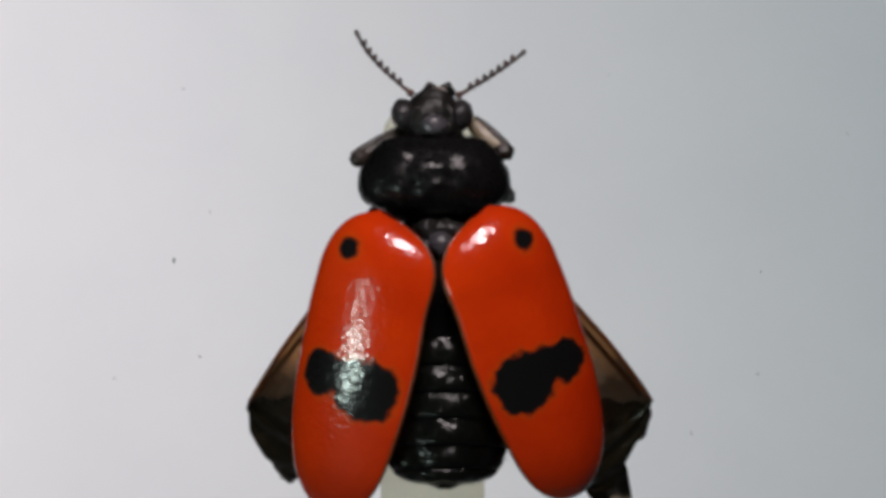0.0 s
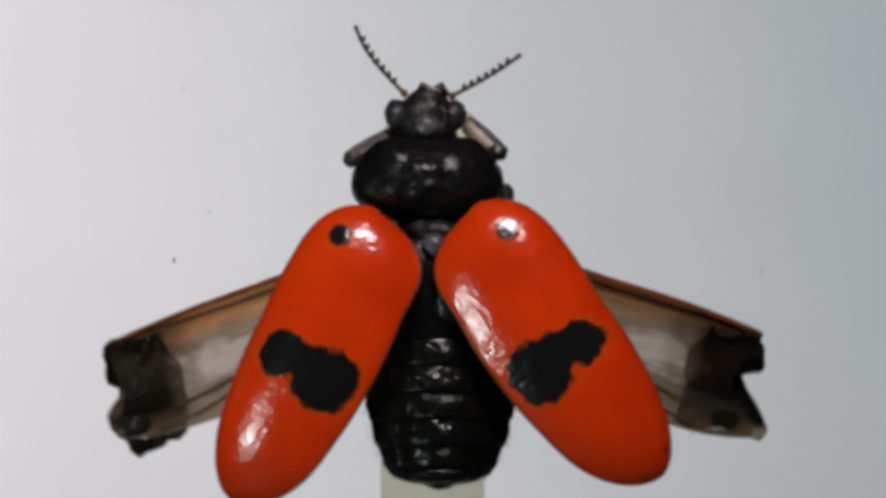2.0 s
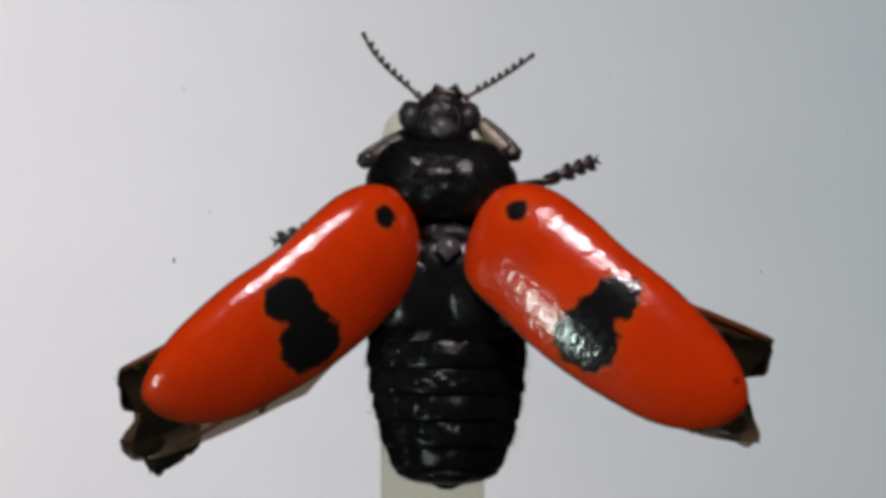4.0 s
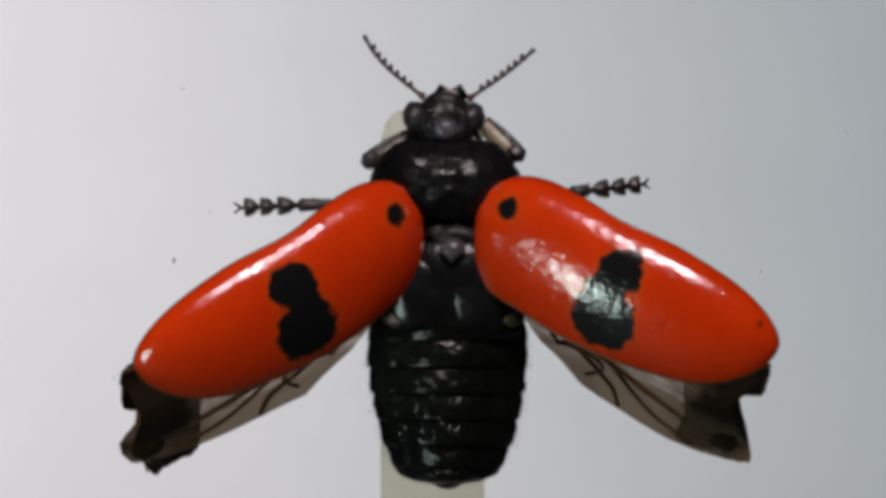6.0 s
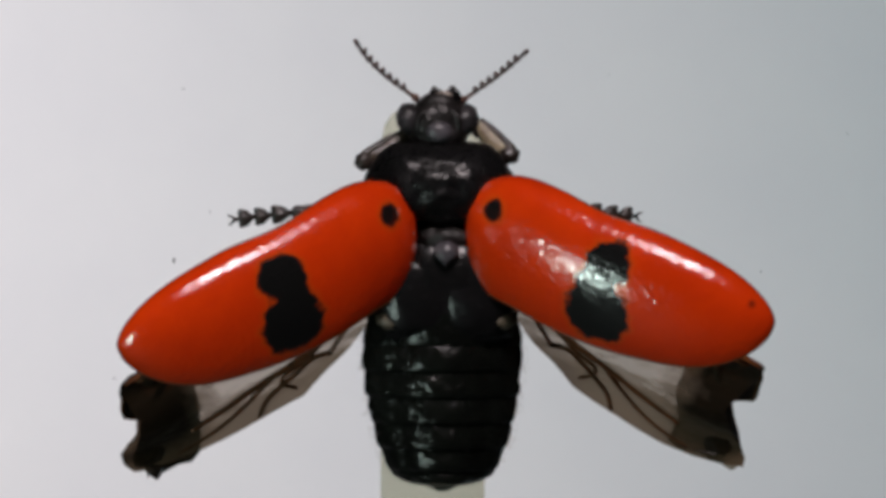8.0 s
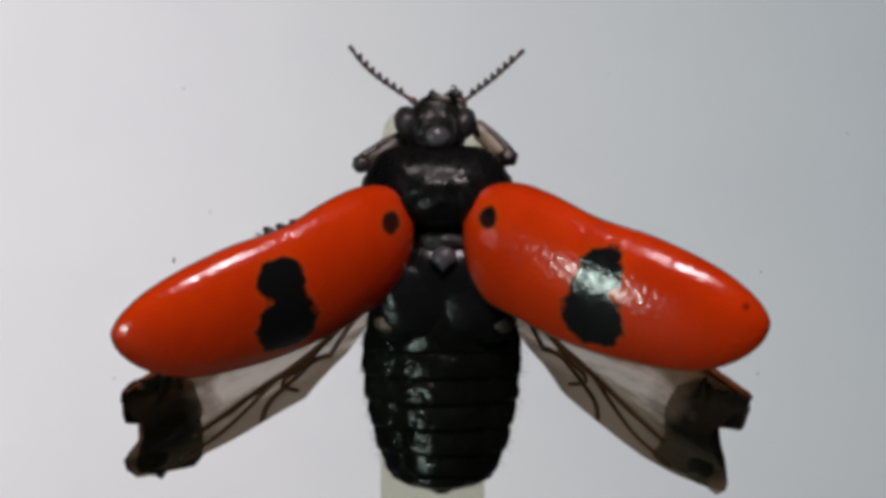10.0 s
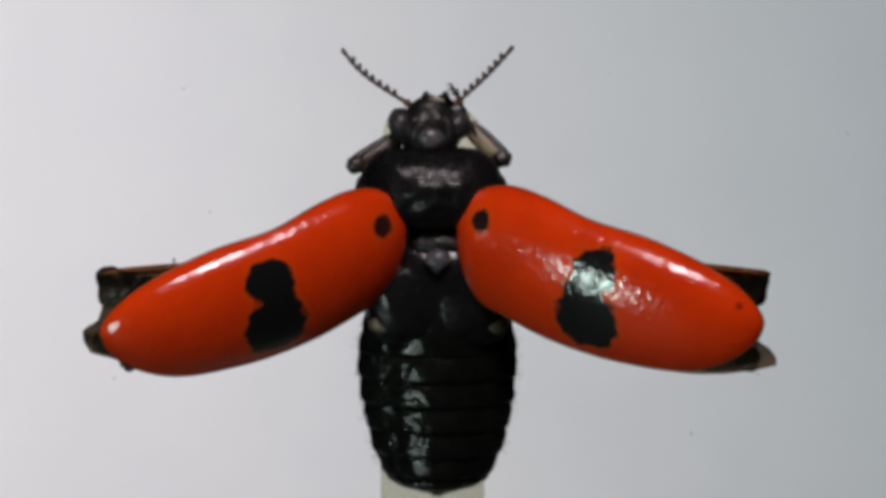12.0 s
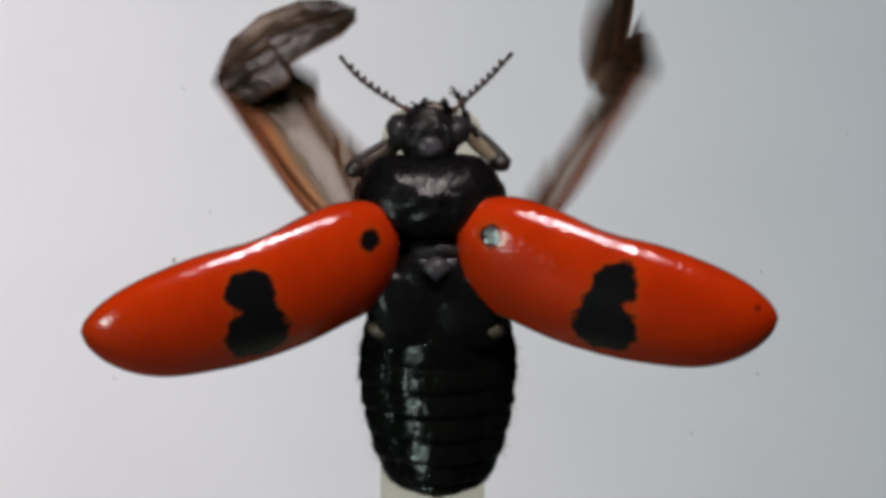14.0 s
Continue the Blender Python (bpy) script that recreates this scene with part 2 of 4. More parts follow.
def blob(bm, centre, radii, rings=10, sides=14, wob=0.0):
    cx, cy, cz = centre
    rows = []
    for i in range(rings + 1):
        th = math.pi * min(max(i / rings, 0.01), 0.99)
        ring = []
        for k in range(sides):
            a = 2 * math.pi * k / sides
            d = Vector((math.sin(th) * math.cos(a), math.sin(th) * math.sin(a), math.cos(th)))
            f = 1 + wob * noise.noise(d * 2.3 + Vector(centre) * 0.01)
            ring.append((cx + radii[0] * d.x * f, cy + radii[1] * d.y * f, cz + radii[2] * d.z * f))
        rows.append(ring)
    skin(bm, rows)


def dome(bm, outline, y_edge, y_back, height, power=0.55, rings=14, sides=56, relief=0.0):
    """A shield bulging towards -y over an outline x, z = outline(angle, r)."""
    rows = []
    for i in range(rings + 1):
        r = max(1 - i / rings, 0.004)
        ring = []
        for k in range(sides):
            a = 2 * math.pi * k / sides
            x, z = outline(a, r)
            lump = relief * noise.noise(Vector((x, z, 3)) * 0.035)
            ring.append((x, y_edge - height * (1 - r ** 2) ** power + lump * (1 - r), z))
        rows.append(ring)
    back = []
    for r, y in ((0.97, y_edge + 10), (0.8, (y_edge + y_back) / 2), (0.5, y_back)):
        ring = [outline(2 * math.pi * k / sides, r) for k in range(sides)]
        back.append([(x, y, z) for x, z in ring])
    skin(bm, list(reversed(back)) + rows)


# ---- setting ----
def slab(name, lo, hi, material, label, category):
    bm = bmesh.new()
    bmesh.ops.create_cube(bm, size=1)
    for v in bm.verts:
        v.co = Vector([(l + h) / 2 + c * (h - l) for l, h, c in zip(lo, hi, v.co)]) / U
    return tagged(part(name, bm, material, None, label, False), category=category, kind="structure")


slab("table_top", (-0.35, -0.35, -0.02), (0.35, 0.35, 0), TABLE, "plain grey table top under the rod", "table")
slab("backdrop", (-0.066, 0.16, 0.0), (0.066, 0.1615, 0.135), PAPER, "white card backdrop standing behind the beetle", "backdrop")
slab("wall_north", (-0.35, 0.35, -0.02), (0.35, 0.37, 0.45), WALL, "plain dark wall behind the card", "wall")
slab("wall_south", (-0.35, -0.37, -0.02), (0.35, -0.35, 0.45), WALL, "plain dark wall behind the lens", "wall")
slab("wall_west", (-0.37, -0.37, -0.02), (-0.35, 0.37, 0.45), WALL, "plain dark side wall", "wall")
slab("wall_east", (0.35, -0.37, -0.02), (0.37, 0.37, 0.45), WALL, "plain dark side wall", "wall")
slab("ceiling", (-0.37, -0.37, 0.45), (0.37, 0.37, 0.47), WALL, "plain dark ceiling", "ceiling")


def dust_specks():
    """Tiny crumbs stuck to the card."""
    k = (4446 + 0.16 / U) / 4446
    bm = bmesh.new()
    for x, y, r in ((308.5, 460, 3.2), (308, 464, 2.2), (354, 631, 2.4), (202, 670, 2.2), (1223, 767, 2.2), (371, 376, 1.6),
                    (324, 158, 1.6), (1346, 482, 1.8), (1341, 662, 1.8), (1078, 133, 1.4), (1500, 236, 1.2)):
        blob(bm, ((x - 784) * k, 0.16 / U - 2, (441 - y) * k + RISE / U), (r * k * 0.7, 4, r * k), 4, 7, 0.5)
    ob = part("dust", bm, DUST, None, "dark dust specks stuck to the white card")
    return tagged(ob, category="dust", kind="stuff")


dust_specks()


def support_rod():
    """A pale rod with a rounded top that carries the beetle on its front."""
    rod = new("support_rod")
    rod.location = (-19 * U, 150 * U, 0)
    rings = []
    top, foot = RISE / U + 252, 0
    heights = [foot, foot + 60, top - 1200, top - 700, top - 400, top - 200, top - 60, top - 25, top - 8, top]
    for z in heights:
        s = 1.0 if z < top - 59 else math.sqrt(max(0.0, 1 - ((z - top + 60) / 62) ** 2)) * 0.45 + 0.55
        ring = []
        for k in range(28):
            a = 2 * math.pi * k / 28
            c, d = math.cos(a), math.sin(a)
            ring.append((95 * s * math.copysign(abs(c) ** 0.6, c), 75 * s * math.copysign(abs(d) ** 0.6, d) - 10, z))
        rings.append(ring)
    bm = bmesh.new()
    skin(bm, rings)
    part("shaft", bm, ROD, rod)
    bm = bmesh.new()
    blob(bm, (0, 0, 30), (330, 330, 60), 8, 32, 0.08)
    for v in bm.verts:
        v.co.z = max(v.co.z, 0)
    part("foot", bm, ROD, rod, "flattened blob of putty at the foot")
    bm = bmesh.new()
    blob(bm, (10, -85, RISE / U - 40), (62, 66, 130), 10, 18, 0.15)
    part("glue_bead", bm, ROD, rod, "pale bead of glue under the beetle")
    return tagged(rod, "cream translucent plastic rod standing on the table", "rod")


support_rod()


# ---- the beetle; its origin lies 180 units under the scutellum ----
def bx(px):
    return (px - 778) * 0.96


def bz(py):
    return (423 - py) * 0.96


beetle = tagged(new("beetle"), "black beetle with red black-spotted wing cases glued to the rod", "beetle")


moving = {}


def add_thorax():
    bm = bmesh.new()
    rings = []
    for py, hw, top in ((335, 70, -70), (370, 90, -78), (388, 94, -92), (402, 96, -125), (440, 100, -150), (490, 112, -150), (535, 126, -145), (575, 126, -141), (598, 118, -132)):
        ring = []
        for k in range(36):
            a = 2 * math.pi * k / 36
            dip = 8 * math.exp(-(math.sin(a) / 0.25) ** 2) if math.cos(a) > 0 else 0
            ring.append((bx(781) + hw * math.sin(a), -50 + (top + 50) * math.cos(a) * (1 if math.cos(a) > 0 else -0.75 * 1.0 * (-1)) + dip
                         if math.cos(a) > 0 else -50 - 80 * math.cos(a), bz(py)))
        rings.append(ring)
    skin(bm, rings)
    thorax = part("thorax", bm, BLACK, beetle, "black hind thorax with small humps")
    bm = bmesh.new()
    blob(bm, (2, -150, bz(433)), (24, 17, 22), 10, 18, 0.12)
    for v in bm.verts:
        if v.co.z < bz(433):
            v.co.x *= max(0.15, 1 - (bz(433) - v.co.z) / 26)
    part("scutellum", bm, GREY, beetle, "small grey-sheened triangular plate")
    bm = bmesh.new()
    blob(bm, (2, -122, bz(408)), (50, 16, 18), 10, 20, 0.5)
    part("middle_back", bm, HEAD, beetle)
    for side in (-1, 1):
        bm = bmesh.new()
        blob(bm, (bx(781) + side * 50, -122, bz(512)), (66, 24, 70), 16, 28, 0.16)
        part("back_plate", bm, BLACK, thorax)
        bm = bmesh.new()
        tube(bm, smooth_path([(side * 60, -128, bz(398)), (side * 92, -124, bz(388)), (side * 118, -104, bz(374))]), 11)
        part("wing_hinge", bm, BLACK, thorax)
        bm = bmesh.new()
        blob(bm, (bx(781) + side * 92, -118, bz(556)), (30, 16, 17), 8, 12, 0.2)
        part("side_plate", bm, SIDE_SKIN, thorax, "pale brown skin beside the wing root")


def add_abdomen():
    bands = (530, 600, 650, 698, 746, 794, 836, 866)
    half = (128, 141, 139, 134, 125, 113, 95, 52)
    tops = (-137, -137, -137, -136, -134, -130, -122, -92)
    middle = bx(786)
    bm = bmesh.new()
    rings = []
    for py, hw, top in zip(bands, half, tops):
        rings.append([(middle + (hw - 7) * math.sin(a), -38 - (-38 - top - 16 if math.cos(a) > 0 else 70) * math.cos(a) * (0.45 + 0.55 * abs(math.cos(a))), bz(py))
                      for a in (2 * math.pi * k / 40 for k in range(40))])
    rings.append([(middle + 12 * math.sin(2 * math.pi * k / 40), -66 - 12 * math.cos(2 * math.pi * k / 40), bz(876)) for k in range(40)])
    skin(bm, rings)
    abdomen = part("abdomen", bm, TERGITE, beetle, "glossy black ringed abdomen")
    moving["abdomen"] = abdomen
    rnd = random.Random(4)
    for i in range(7):
        bm = bmesh.new()
        rings = []
        last = i == 6
        for s, lift in ((0.0, -4), (0.1, -2.5), (0.3, -0.5), (0.5, 1), (0.7, 2.2), (0.84, 2.8), (0.93, 2.2), (0.98, 0.5), (1.0, -1.5), (1.02, -5)):
            lift *= 0.5 if i == 0 else 1.5
            py = bands[i] + (bands[i + 1] - bands[i]) * (s * 1.06 - 0.02)
            e = s if not last else s ** 2.6
            hw = half[i] + (half[i + 1] - half[i]) * e + lift * 0.4
            top = tops[i] + (tops[i + 1] - tops[i]) * e - lift
            ring = []
            for k in range(45):
                a = math.radians(-112 + 224 * k / 44)
                crease = -7 * math.exp(-((abs(math.sin(a)) - 0.62) / 0.09) ** 2)
                lump = 4.5 * noise.noise(Vector((k * 0.5, s * 3.2, i * 5.0))) * math.sin(math.pi * min(s, 1))
                r = 1 + (crease + lump) / 120
                bow = 0.6 * math.cos(a) * abs(math.cos(a)) + 0.4 * math.cos(a)
                ring.append((middle + hw * math.sin(a) * r, -38 - (-38 - top) * bow * r, bz(py) + 5 * math.cos(2.2 * a) * (1 if not last else 0.3)))
            rings.append(ring)
        skin(bm, rings, closed=False)
        part("tergite", bm, TERGITE, abdomen)
    bm = bmesh.new()
    for _ in range(90):
        side = rnd.choice((-1, 1))
        s = rnd.random()
        py = 560 + 280 * s
        hw = np.interp(py, bands, half)
        x = middle + side * (hw - 1)
        p = Vector((x, -45 + rnd.uniform(-30, 30), bz(py)))
        q = p + Vector((side * rnd.uniform(6, 15), rnd.uniform(-5, 5), rnd.uniform(-12, 2)))
        tube(bm, [p, q], [0.6, 0.25], 3)
    part("hairs", bm, HAIR, abdomen, "fine pale hairs along the flanks")


def add_pronotum():
    def outline(a, r):
        c, s = math.cos(a), math.sin(a)
        py = 311 - 75 * s
        hw = float(np.interp(py, (236, 238, 243, 258, 275, 300, 320, 335, 348, 362, 375, 383, 386), (50, 78, 92, 109, 120, 131, 134, 133, 128, 115, 86, 46, 0)))
        x = bx(768) + math.copysign(hw, c) * 0.97
        return bx(768) + r * (x - bx(768)), bz(318) + r * (bz(py) - bz(318))
    bm = bmesh.new()
    dome(bm, outline, -92, -10, 84, 0.5, 26, 88, 12)
    pron = part("pronotum", bm, PRONOTUM, beetle, "domed glossy black neck shield")
    for first, last in ((27, 38), (53, 64)):
        bm = bmesh.new()
        path = [(outline(2 * math.pi * k / 60, 1.0)[0], -90, outline(2 * math.pi * k / 60, 1.0)[1]) for k in range(first, last)]
        tube(bm, path, [1.2] + [2.6] * (len(path) - 2) + [1.2], 6)
        part("rim", bm, PRONOTUM, pron)


def add_head():
    def outline(a, r):
        c, s = math.cos(a), math.sin(a)
        x, z = 55 * c, 60 * s
        x *= 1 - 0.12 * max(0, s) ** 2
        return bx(766) + r * x, bz(209) + r * z
    bm = bmesh.new()
    dome(bm, outline, -62, 10, 54, 0.5, 18, 56, 14)
    head = part("head", bm, HEAD, beetle, "dull black wrinkled head")
    for px, py, lean in ((714, 197, -1), (815, 199, 1)):
        bm = bmesh.new()
        blob(bm, (0, 0, 0), (23, 29, 28), 18, 28, 0.10)
        bm.transform(Matrix.Translation((bx(px), -72, bz(py))) @ Matrix.Rotation(math.radians(14 * lean), 4, "Y"))
        part("eye", bm, EYE_DARK, head, "bulging dark compound eye")
        bm = bmesh.new()
        tube(bm, smooth_path([(bx(766 + lean * 16), -100, bz(178)), (bx(766 + lean * 32), -104, bz(190)), (bx(766 + lean * 36), -102, bz(212)), (bx(766 + lean * 32), -94, bz(234))], 5),
             [3 + 3 * math.sin(math.pi * k / 15) for k in range(16)], 9)
        part("brow_ridge", bm, HEAD, head)
    bm = bmesh.new()
    blob(bm, (bx(768), -112, bz(217)), (22, 13, 18), 14, 24, 0.12)
    part("brow_boss", bm, GREY, head, "smooth grey-sheened boss on the brow")
    bm = bmesh.new()
    tri = [(bx(735), bz(190)), (bx(800), bz(190)), (bx(793), bz(158)), (bx(775), bz(150)), (bx(757), bz(150)), (bx(741), bz(158))]
    mid = (bx(767), bz(170))
    skin(bm, [[(x, -60, z) for x, z in tri], [(x, -92, z) for x, z in tri], [(mid[0] + (x - mid[0]) * 0.6, -100, mid[1] + (z - mid[1]) * 0.6) for x, z in tri]])
    part("clypeus", bm, HEAD, head)
    c = bx(776)
    bm = bmesh.new()
    blob(bm, (c, -84, bz(152)), (17, 8, 6), 8, 16, 0.2)
    part("labrum", bm, LABRUM, head, "pale brown lip plate")
    for side in (-1, 1):
        bm = bmesh.new()
        tube(bm, smooth_path([(c + side * 24, -80, bz(163)), (c + side * 22, -82, bz(154)), (c + side * 13, -84, bz(146)), (c + side * 4, -85, bz(147))], 4), [7, 7, 7, 7, 6.5, 6, 6, 5.5, 5, 4, 3.5, 3, 2], 7)
        part("mandible", bm, BLACK, head)
        bm = bmesh.new()
        tube(bm, smooth_path([(c + side * 22, -70, bz(162)), (c + side * 20, -73, bz(149)), (c + side * 14, -76, bz(139))], 3), [4, 4.6, 4.4, 4.6, 5.2, 5, 3.6], 8)
        part("palp", bm, LEG, head)


def build_antenna(side):
    """Eleven joints, the outer ones saw-toothed; the origin is its socket."""
    if side < 0:
        route = [(730, 162), (703, 140), (672, 113), (644, 82), (623, 46)]
    else:
        route = [(807, 165), (838, 147), (870, 128), (902, 106), (934, 81)]
    base = Vector((bx(route[0][0]), -72, bz(route[0][1])))
    path = smooth_path([Vector((bx(x), -72, bz(y))) - base for x, y in route], 12)
    run = [0.0]
    for a, b in zip(path, path[1:]):
        run.append(run[-1] + (b - a).length)

    def along(s):
        s *= run[-1]
        for i in range(len(path) - 1):
            if s <= run[i + 1]:
                return path[i].lerp(path[i + 1], (s - run[i]) / (run[i + 1] - run[i]))
        return path[-1]

    cuts = [0, 0.075, 0.115, 0.165, 0.26, 0.36, 0.46, 0.56, 0.66, 0.76, 0.87, 1.0]
    bm = bmesh.new()
    tube(bm, [along(0), along(0.03), along(0.06), along(0.078)], [5, 7, 6.5, 4], 10)
    scape = part("antenna", bm, ANTENNA_BASE, beetle, "saw-toothed brown-black feeler")
    scape.location = base * U
    for i in range(1, 11):
        p, q = along(cuts[i]), along(cuts[i + 1])
        d = (q - p).normalized()
        up = Vector((0, 0, 1)) + Vector((0.6 * -side, 0, 0))
        up = (up - d * up.dot(d)).normalized()
        bm = bmesh.new()
        if i < 3:
            tube(bm, [p, p.lerp(q, 0.5), q], [3.2, 4.2, 3.4], 8)
        else:
            mid = p.lerp(q, 0.55)
            tube(bm, [p - d * 0.5, mid, q.lerp(p, 0.12), q], [2.6, 4.0, 4.2, 2.6], 8)
            if i < 10:
                tooth = p.lerp(q, 0.82) + up * 9.0
                tube(bm, [p.lerp(q, 0.35) + up * 1, p.lerp(q, 0.6) + up * 4.5, tooth], [3.6, 4.8, 1.6], 7)
        part("antenna_joint", bm, ANTENNA_BASE if i < 3 else ANTENNA, scape)
    return scape


def build_front_leg(side):
    """Folded fore leg: thigh and shin beside the neck shield."""
    if side < 0:
        knee, hip, shin = (631, 275), (712, 228), (670, 284)
    else:
        knee, hip, shin = (896, 263), (836, 208), (862, 278)
    p, k, s = (Vector((bx(x), y, bz(z))) for (x, z), y in ((hip, -35), (knee, -52), (shin, -18)))
    outer = Vector((-(k - p).z, 0, (k - p).x)).normalized() * (1 if side > 0 else -1)
    bm = bmesh.new()
    tube(bm, smooth_path([p, p.lerp(k, 0.45) - outer * 3, p.lerp(k, 0.92)], 5), [11, 13, 15, 15.5, 15.5, 15, 14.5, 14, 13, 12, 9], 14, 0.7)
    leg = part("front_leg", bm, LEG_PALE if side > 0 else LEG_BROWN, beetle, "folded translucent brown fore leg beside the head")
    bm = bmesh.new()
    tube(bm, smooth_path([p + outer * 10, p.lerp(k, 0.5) + outer * 12, k + outer * 9], 5), [4.5, 5, 5.5, 6, 6, 6.5, 6.5, 7, 7.5, 8, 6], 9, 1.3)
    part("thigh_edge", bm, LEG, leg)
    bm = bmesh.new()
    blob(bm, (k.x, k.y, k.z), (17, 14, 15.5), 12, 18, 0.25)
    part("knee", bm, LEG, leg)
    bm = bmesh.new()
    tube(bm, smooth_path([k + Vector((-side * 3, 2, -5)), k.lerp(s, 0.5) + Vector((0, 0, -4)), s], 4), [9, 10, 10, 9.5, 9, 8.5, 8, 7, 6], 10)
    part("shin", bm, LEG, leg)
    # the foot, which the beetle draws up beside its mouth
    if side > 0:
        route = [(846, 232), (832, 208), (820, 182), (814, 162), (806, 150)]
    else:
        route = [(712, 216), (722, 206), (731, 197), (739, 190), (744, 185)]
    pts = [Vector((bx(x), -48, bz(y + (0 if side > 0 else -5)))) for x, y in route]
    bm = bmesh.new()
    for a, b in zip(pts, pts[1:]):
        tube(bm, [a, a.lerp(b, 0.5), a.lerp(b, 0.92), b], [3.5, 6, 7.5, 3], 7, 0.7)
    for s2 in (-1, 1):
        tube(bm, smooth_path([pts[-1], pts[-1] + Vector((-6, 0, 6 + 4 * s2)), pts[-1] + Vector((-12, 0, 3 + 5 * s2))], 3), [2.6, 2.5, 2.3, 2.0, 1.7, 1.4, 1.0], 6)
    foot = part("front_foot", bm, [LEG], leg, "small jointed foot with two claws")
    return leg, foot


def build_middle_leg(side):
    """Straight leg along +x from the hip: thigh, shin, three padded joints and claws."""
    length = 290 if side < 0 else 270
    shin_end = length - 112
    bm = bmesh.new()
    tube(bm, [(0, 0, 0), (25, 0, 2), (60, 0, 3), (95, 0, 1), (112, 0, 0)], [10, 15, 15, 11, 8], 12)
    leg = part("middle_leg", bm, LEG, beetle, "dark jointed middle leg")
    bm = bmesh.new()
    tube(bm, [(105, 0, 0), (125, 0, 0), (shin_end - 30, 0, 1), (shin_end - 8, 0, 0), (shin_end, 0, 0)], [7, 8, 10, 12, 7], 12)
    rnd = random.Random(7)
    for _ in range(40):
        x, a = rnd.uniform(120, shin_end), rnd.uniform(0, 6.28)
        p = Vector((x, 9 * math.cos(a), 9 * math.sin(a)))
        tube(bm, [p, p + Vector((7, 4 * math.cos(a), 4 * math.sin(a)))], [1.0, 0.4], 3)
    part("shin", bm, LEG, leg)
    x = shin_end
    for n, (l, r) in enumerate(((36, 14), (30, 13.5), (28, 14))):
        bm = bmesh.new()
        tube(bm, [(x, 0, 0), (x + l * 0.4, 0, 0), (x + l * 0.75, 0, 0), (x + l, 0, 0)], [4, r * 0.7, r * 0.85, r * 0.5], 10, 0.8)
        for s in (-1, 1):
            tube(bm, [(x + l * 0.30, 0, s * r * 0.40), (x + l * 0.62, 0, s * r * 0.66), (x + l * 0.90, 0, s * r * 0.82), (x + l * 1.0, 0, s * r * 0.86)], [4.5, 6, 5.5, 3], 8)
        part("foot_joint", bm, LEG, leg)
        x += l
    bm = bmesh.new()
    tube(bm, [(x - 6, 0, 0), (x + 4, 0, 0), (x + 10, 0, 0)], [3, 4, 4], 7)
    for s in (-1, 1):
        tube(bm, smooth_path([(x + 8, 0, s * 2), (x + 14, 0, s * 7), (x + 19, 0, s * 8)], 3), [2.6, 2.5, 2.3, 2, 1.7, 1.3, 0.8], 6)
    part("claw", bm, LEG, leg)
    return leg


# ---- wing cases ----
SHAPE = (556.6, 145.1, 74.99, 32.56, 99.17, 15.75, 54.88, 50.45, 2.482, -3.408, 0.1995, 0.5729, 0.1078, 37.83, 0.5067, 36.82, 0.5144, -2.297, 1.855, 5.807, 1.853, -0.09388, 21.48, -0.07482, 17.84, 7.723)


def case_point(s, a, absolute=False):
    """A point of the right wing case: s from base to tip, a from seam to outer margin (or in degrees, if absolute)."""
    (length, rw, rh, a0, a1, da, yb, yt, c, bend, sb, st) = SHAPE[:12]
    pt, ds, pb, hb, ct, ws, ab, sx = SHAPE[18:26]
    root = math.exp(-(s / 0.16) ** 2)
    e = 1.0
    if s < sb:
        e = max(0.0, 1 - ((sb - s) / sb) ** pb) ** (1 / pb)
    if s > st:
        e = max(0.0, 1 - ((s - st) / (1 - st)) ** pt) ** (1 / pt)
    e *= 1 + hb * math.exp(-((s - 0.16) / 0.13) ** 2) + ws * math.exp(-((s - 0.68) / 0.16) ** 2)
    dent = math.exp(-((s - 0.42) / 0.17) ** 2)
    ang = math.radians(a if absolute else -(a0 + ab * root) + a * (a0 + ab * root + a1 - da * dent))
    yc = (yb if s < 0.4 else yt) * (1 - e)
    y = yc + bend * (2 * s - 1) ** 2 - ds * dent * max(0.0, math.sin(ang)) + rw * e * math.sin(ang)
    z = rh * e * math.cos(ang) - (c + (ct if s > 0.5 else 0)) * (2 * s - 1) ** 2
    return Vector((length * s - sx * root * max(0.0, math.cos(ang - 0.3)), y, z))


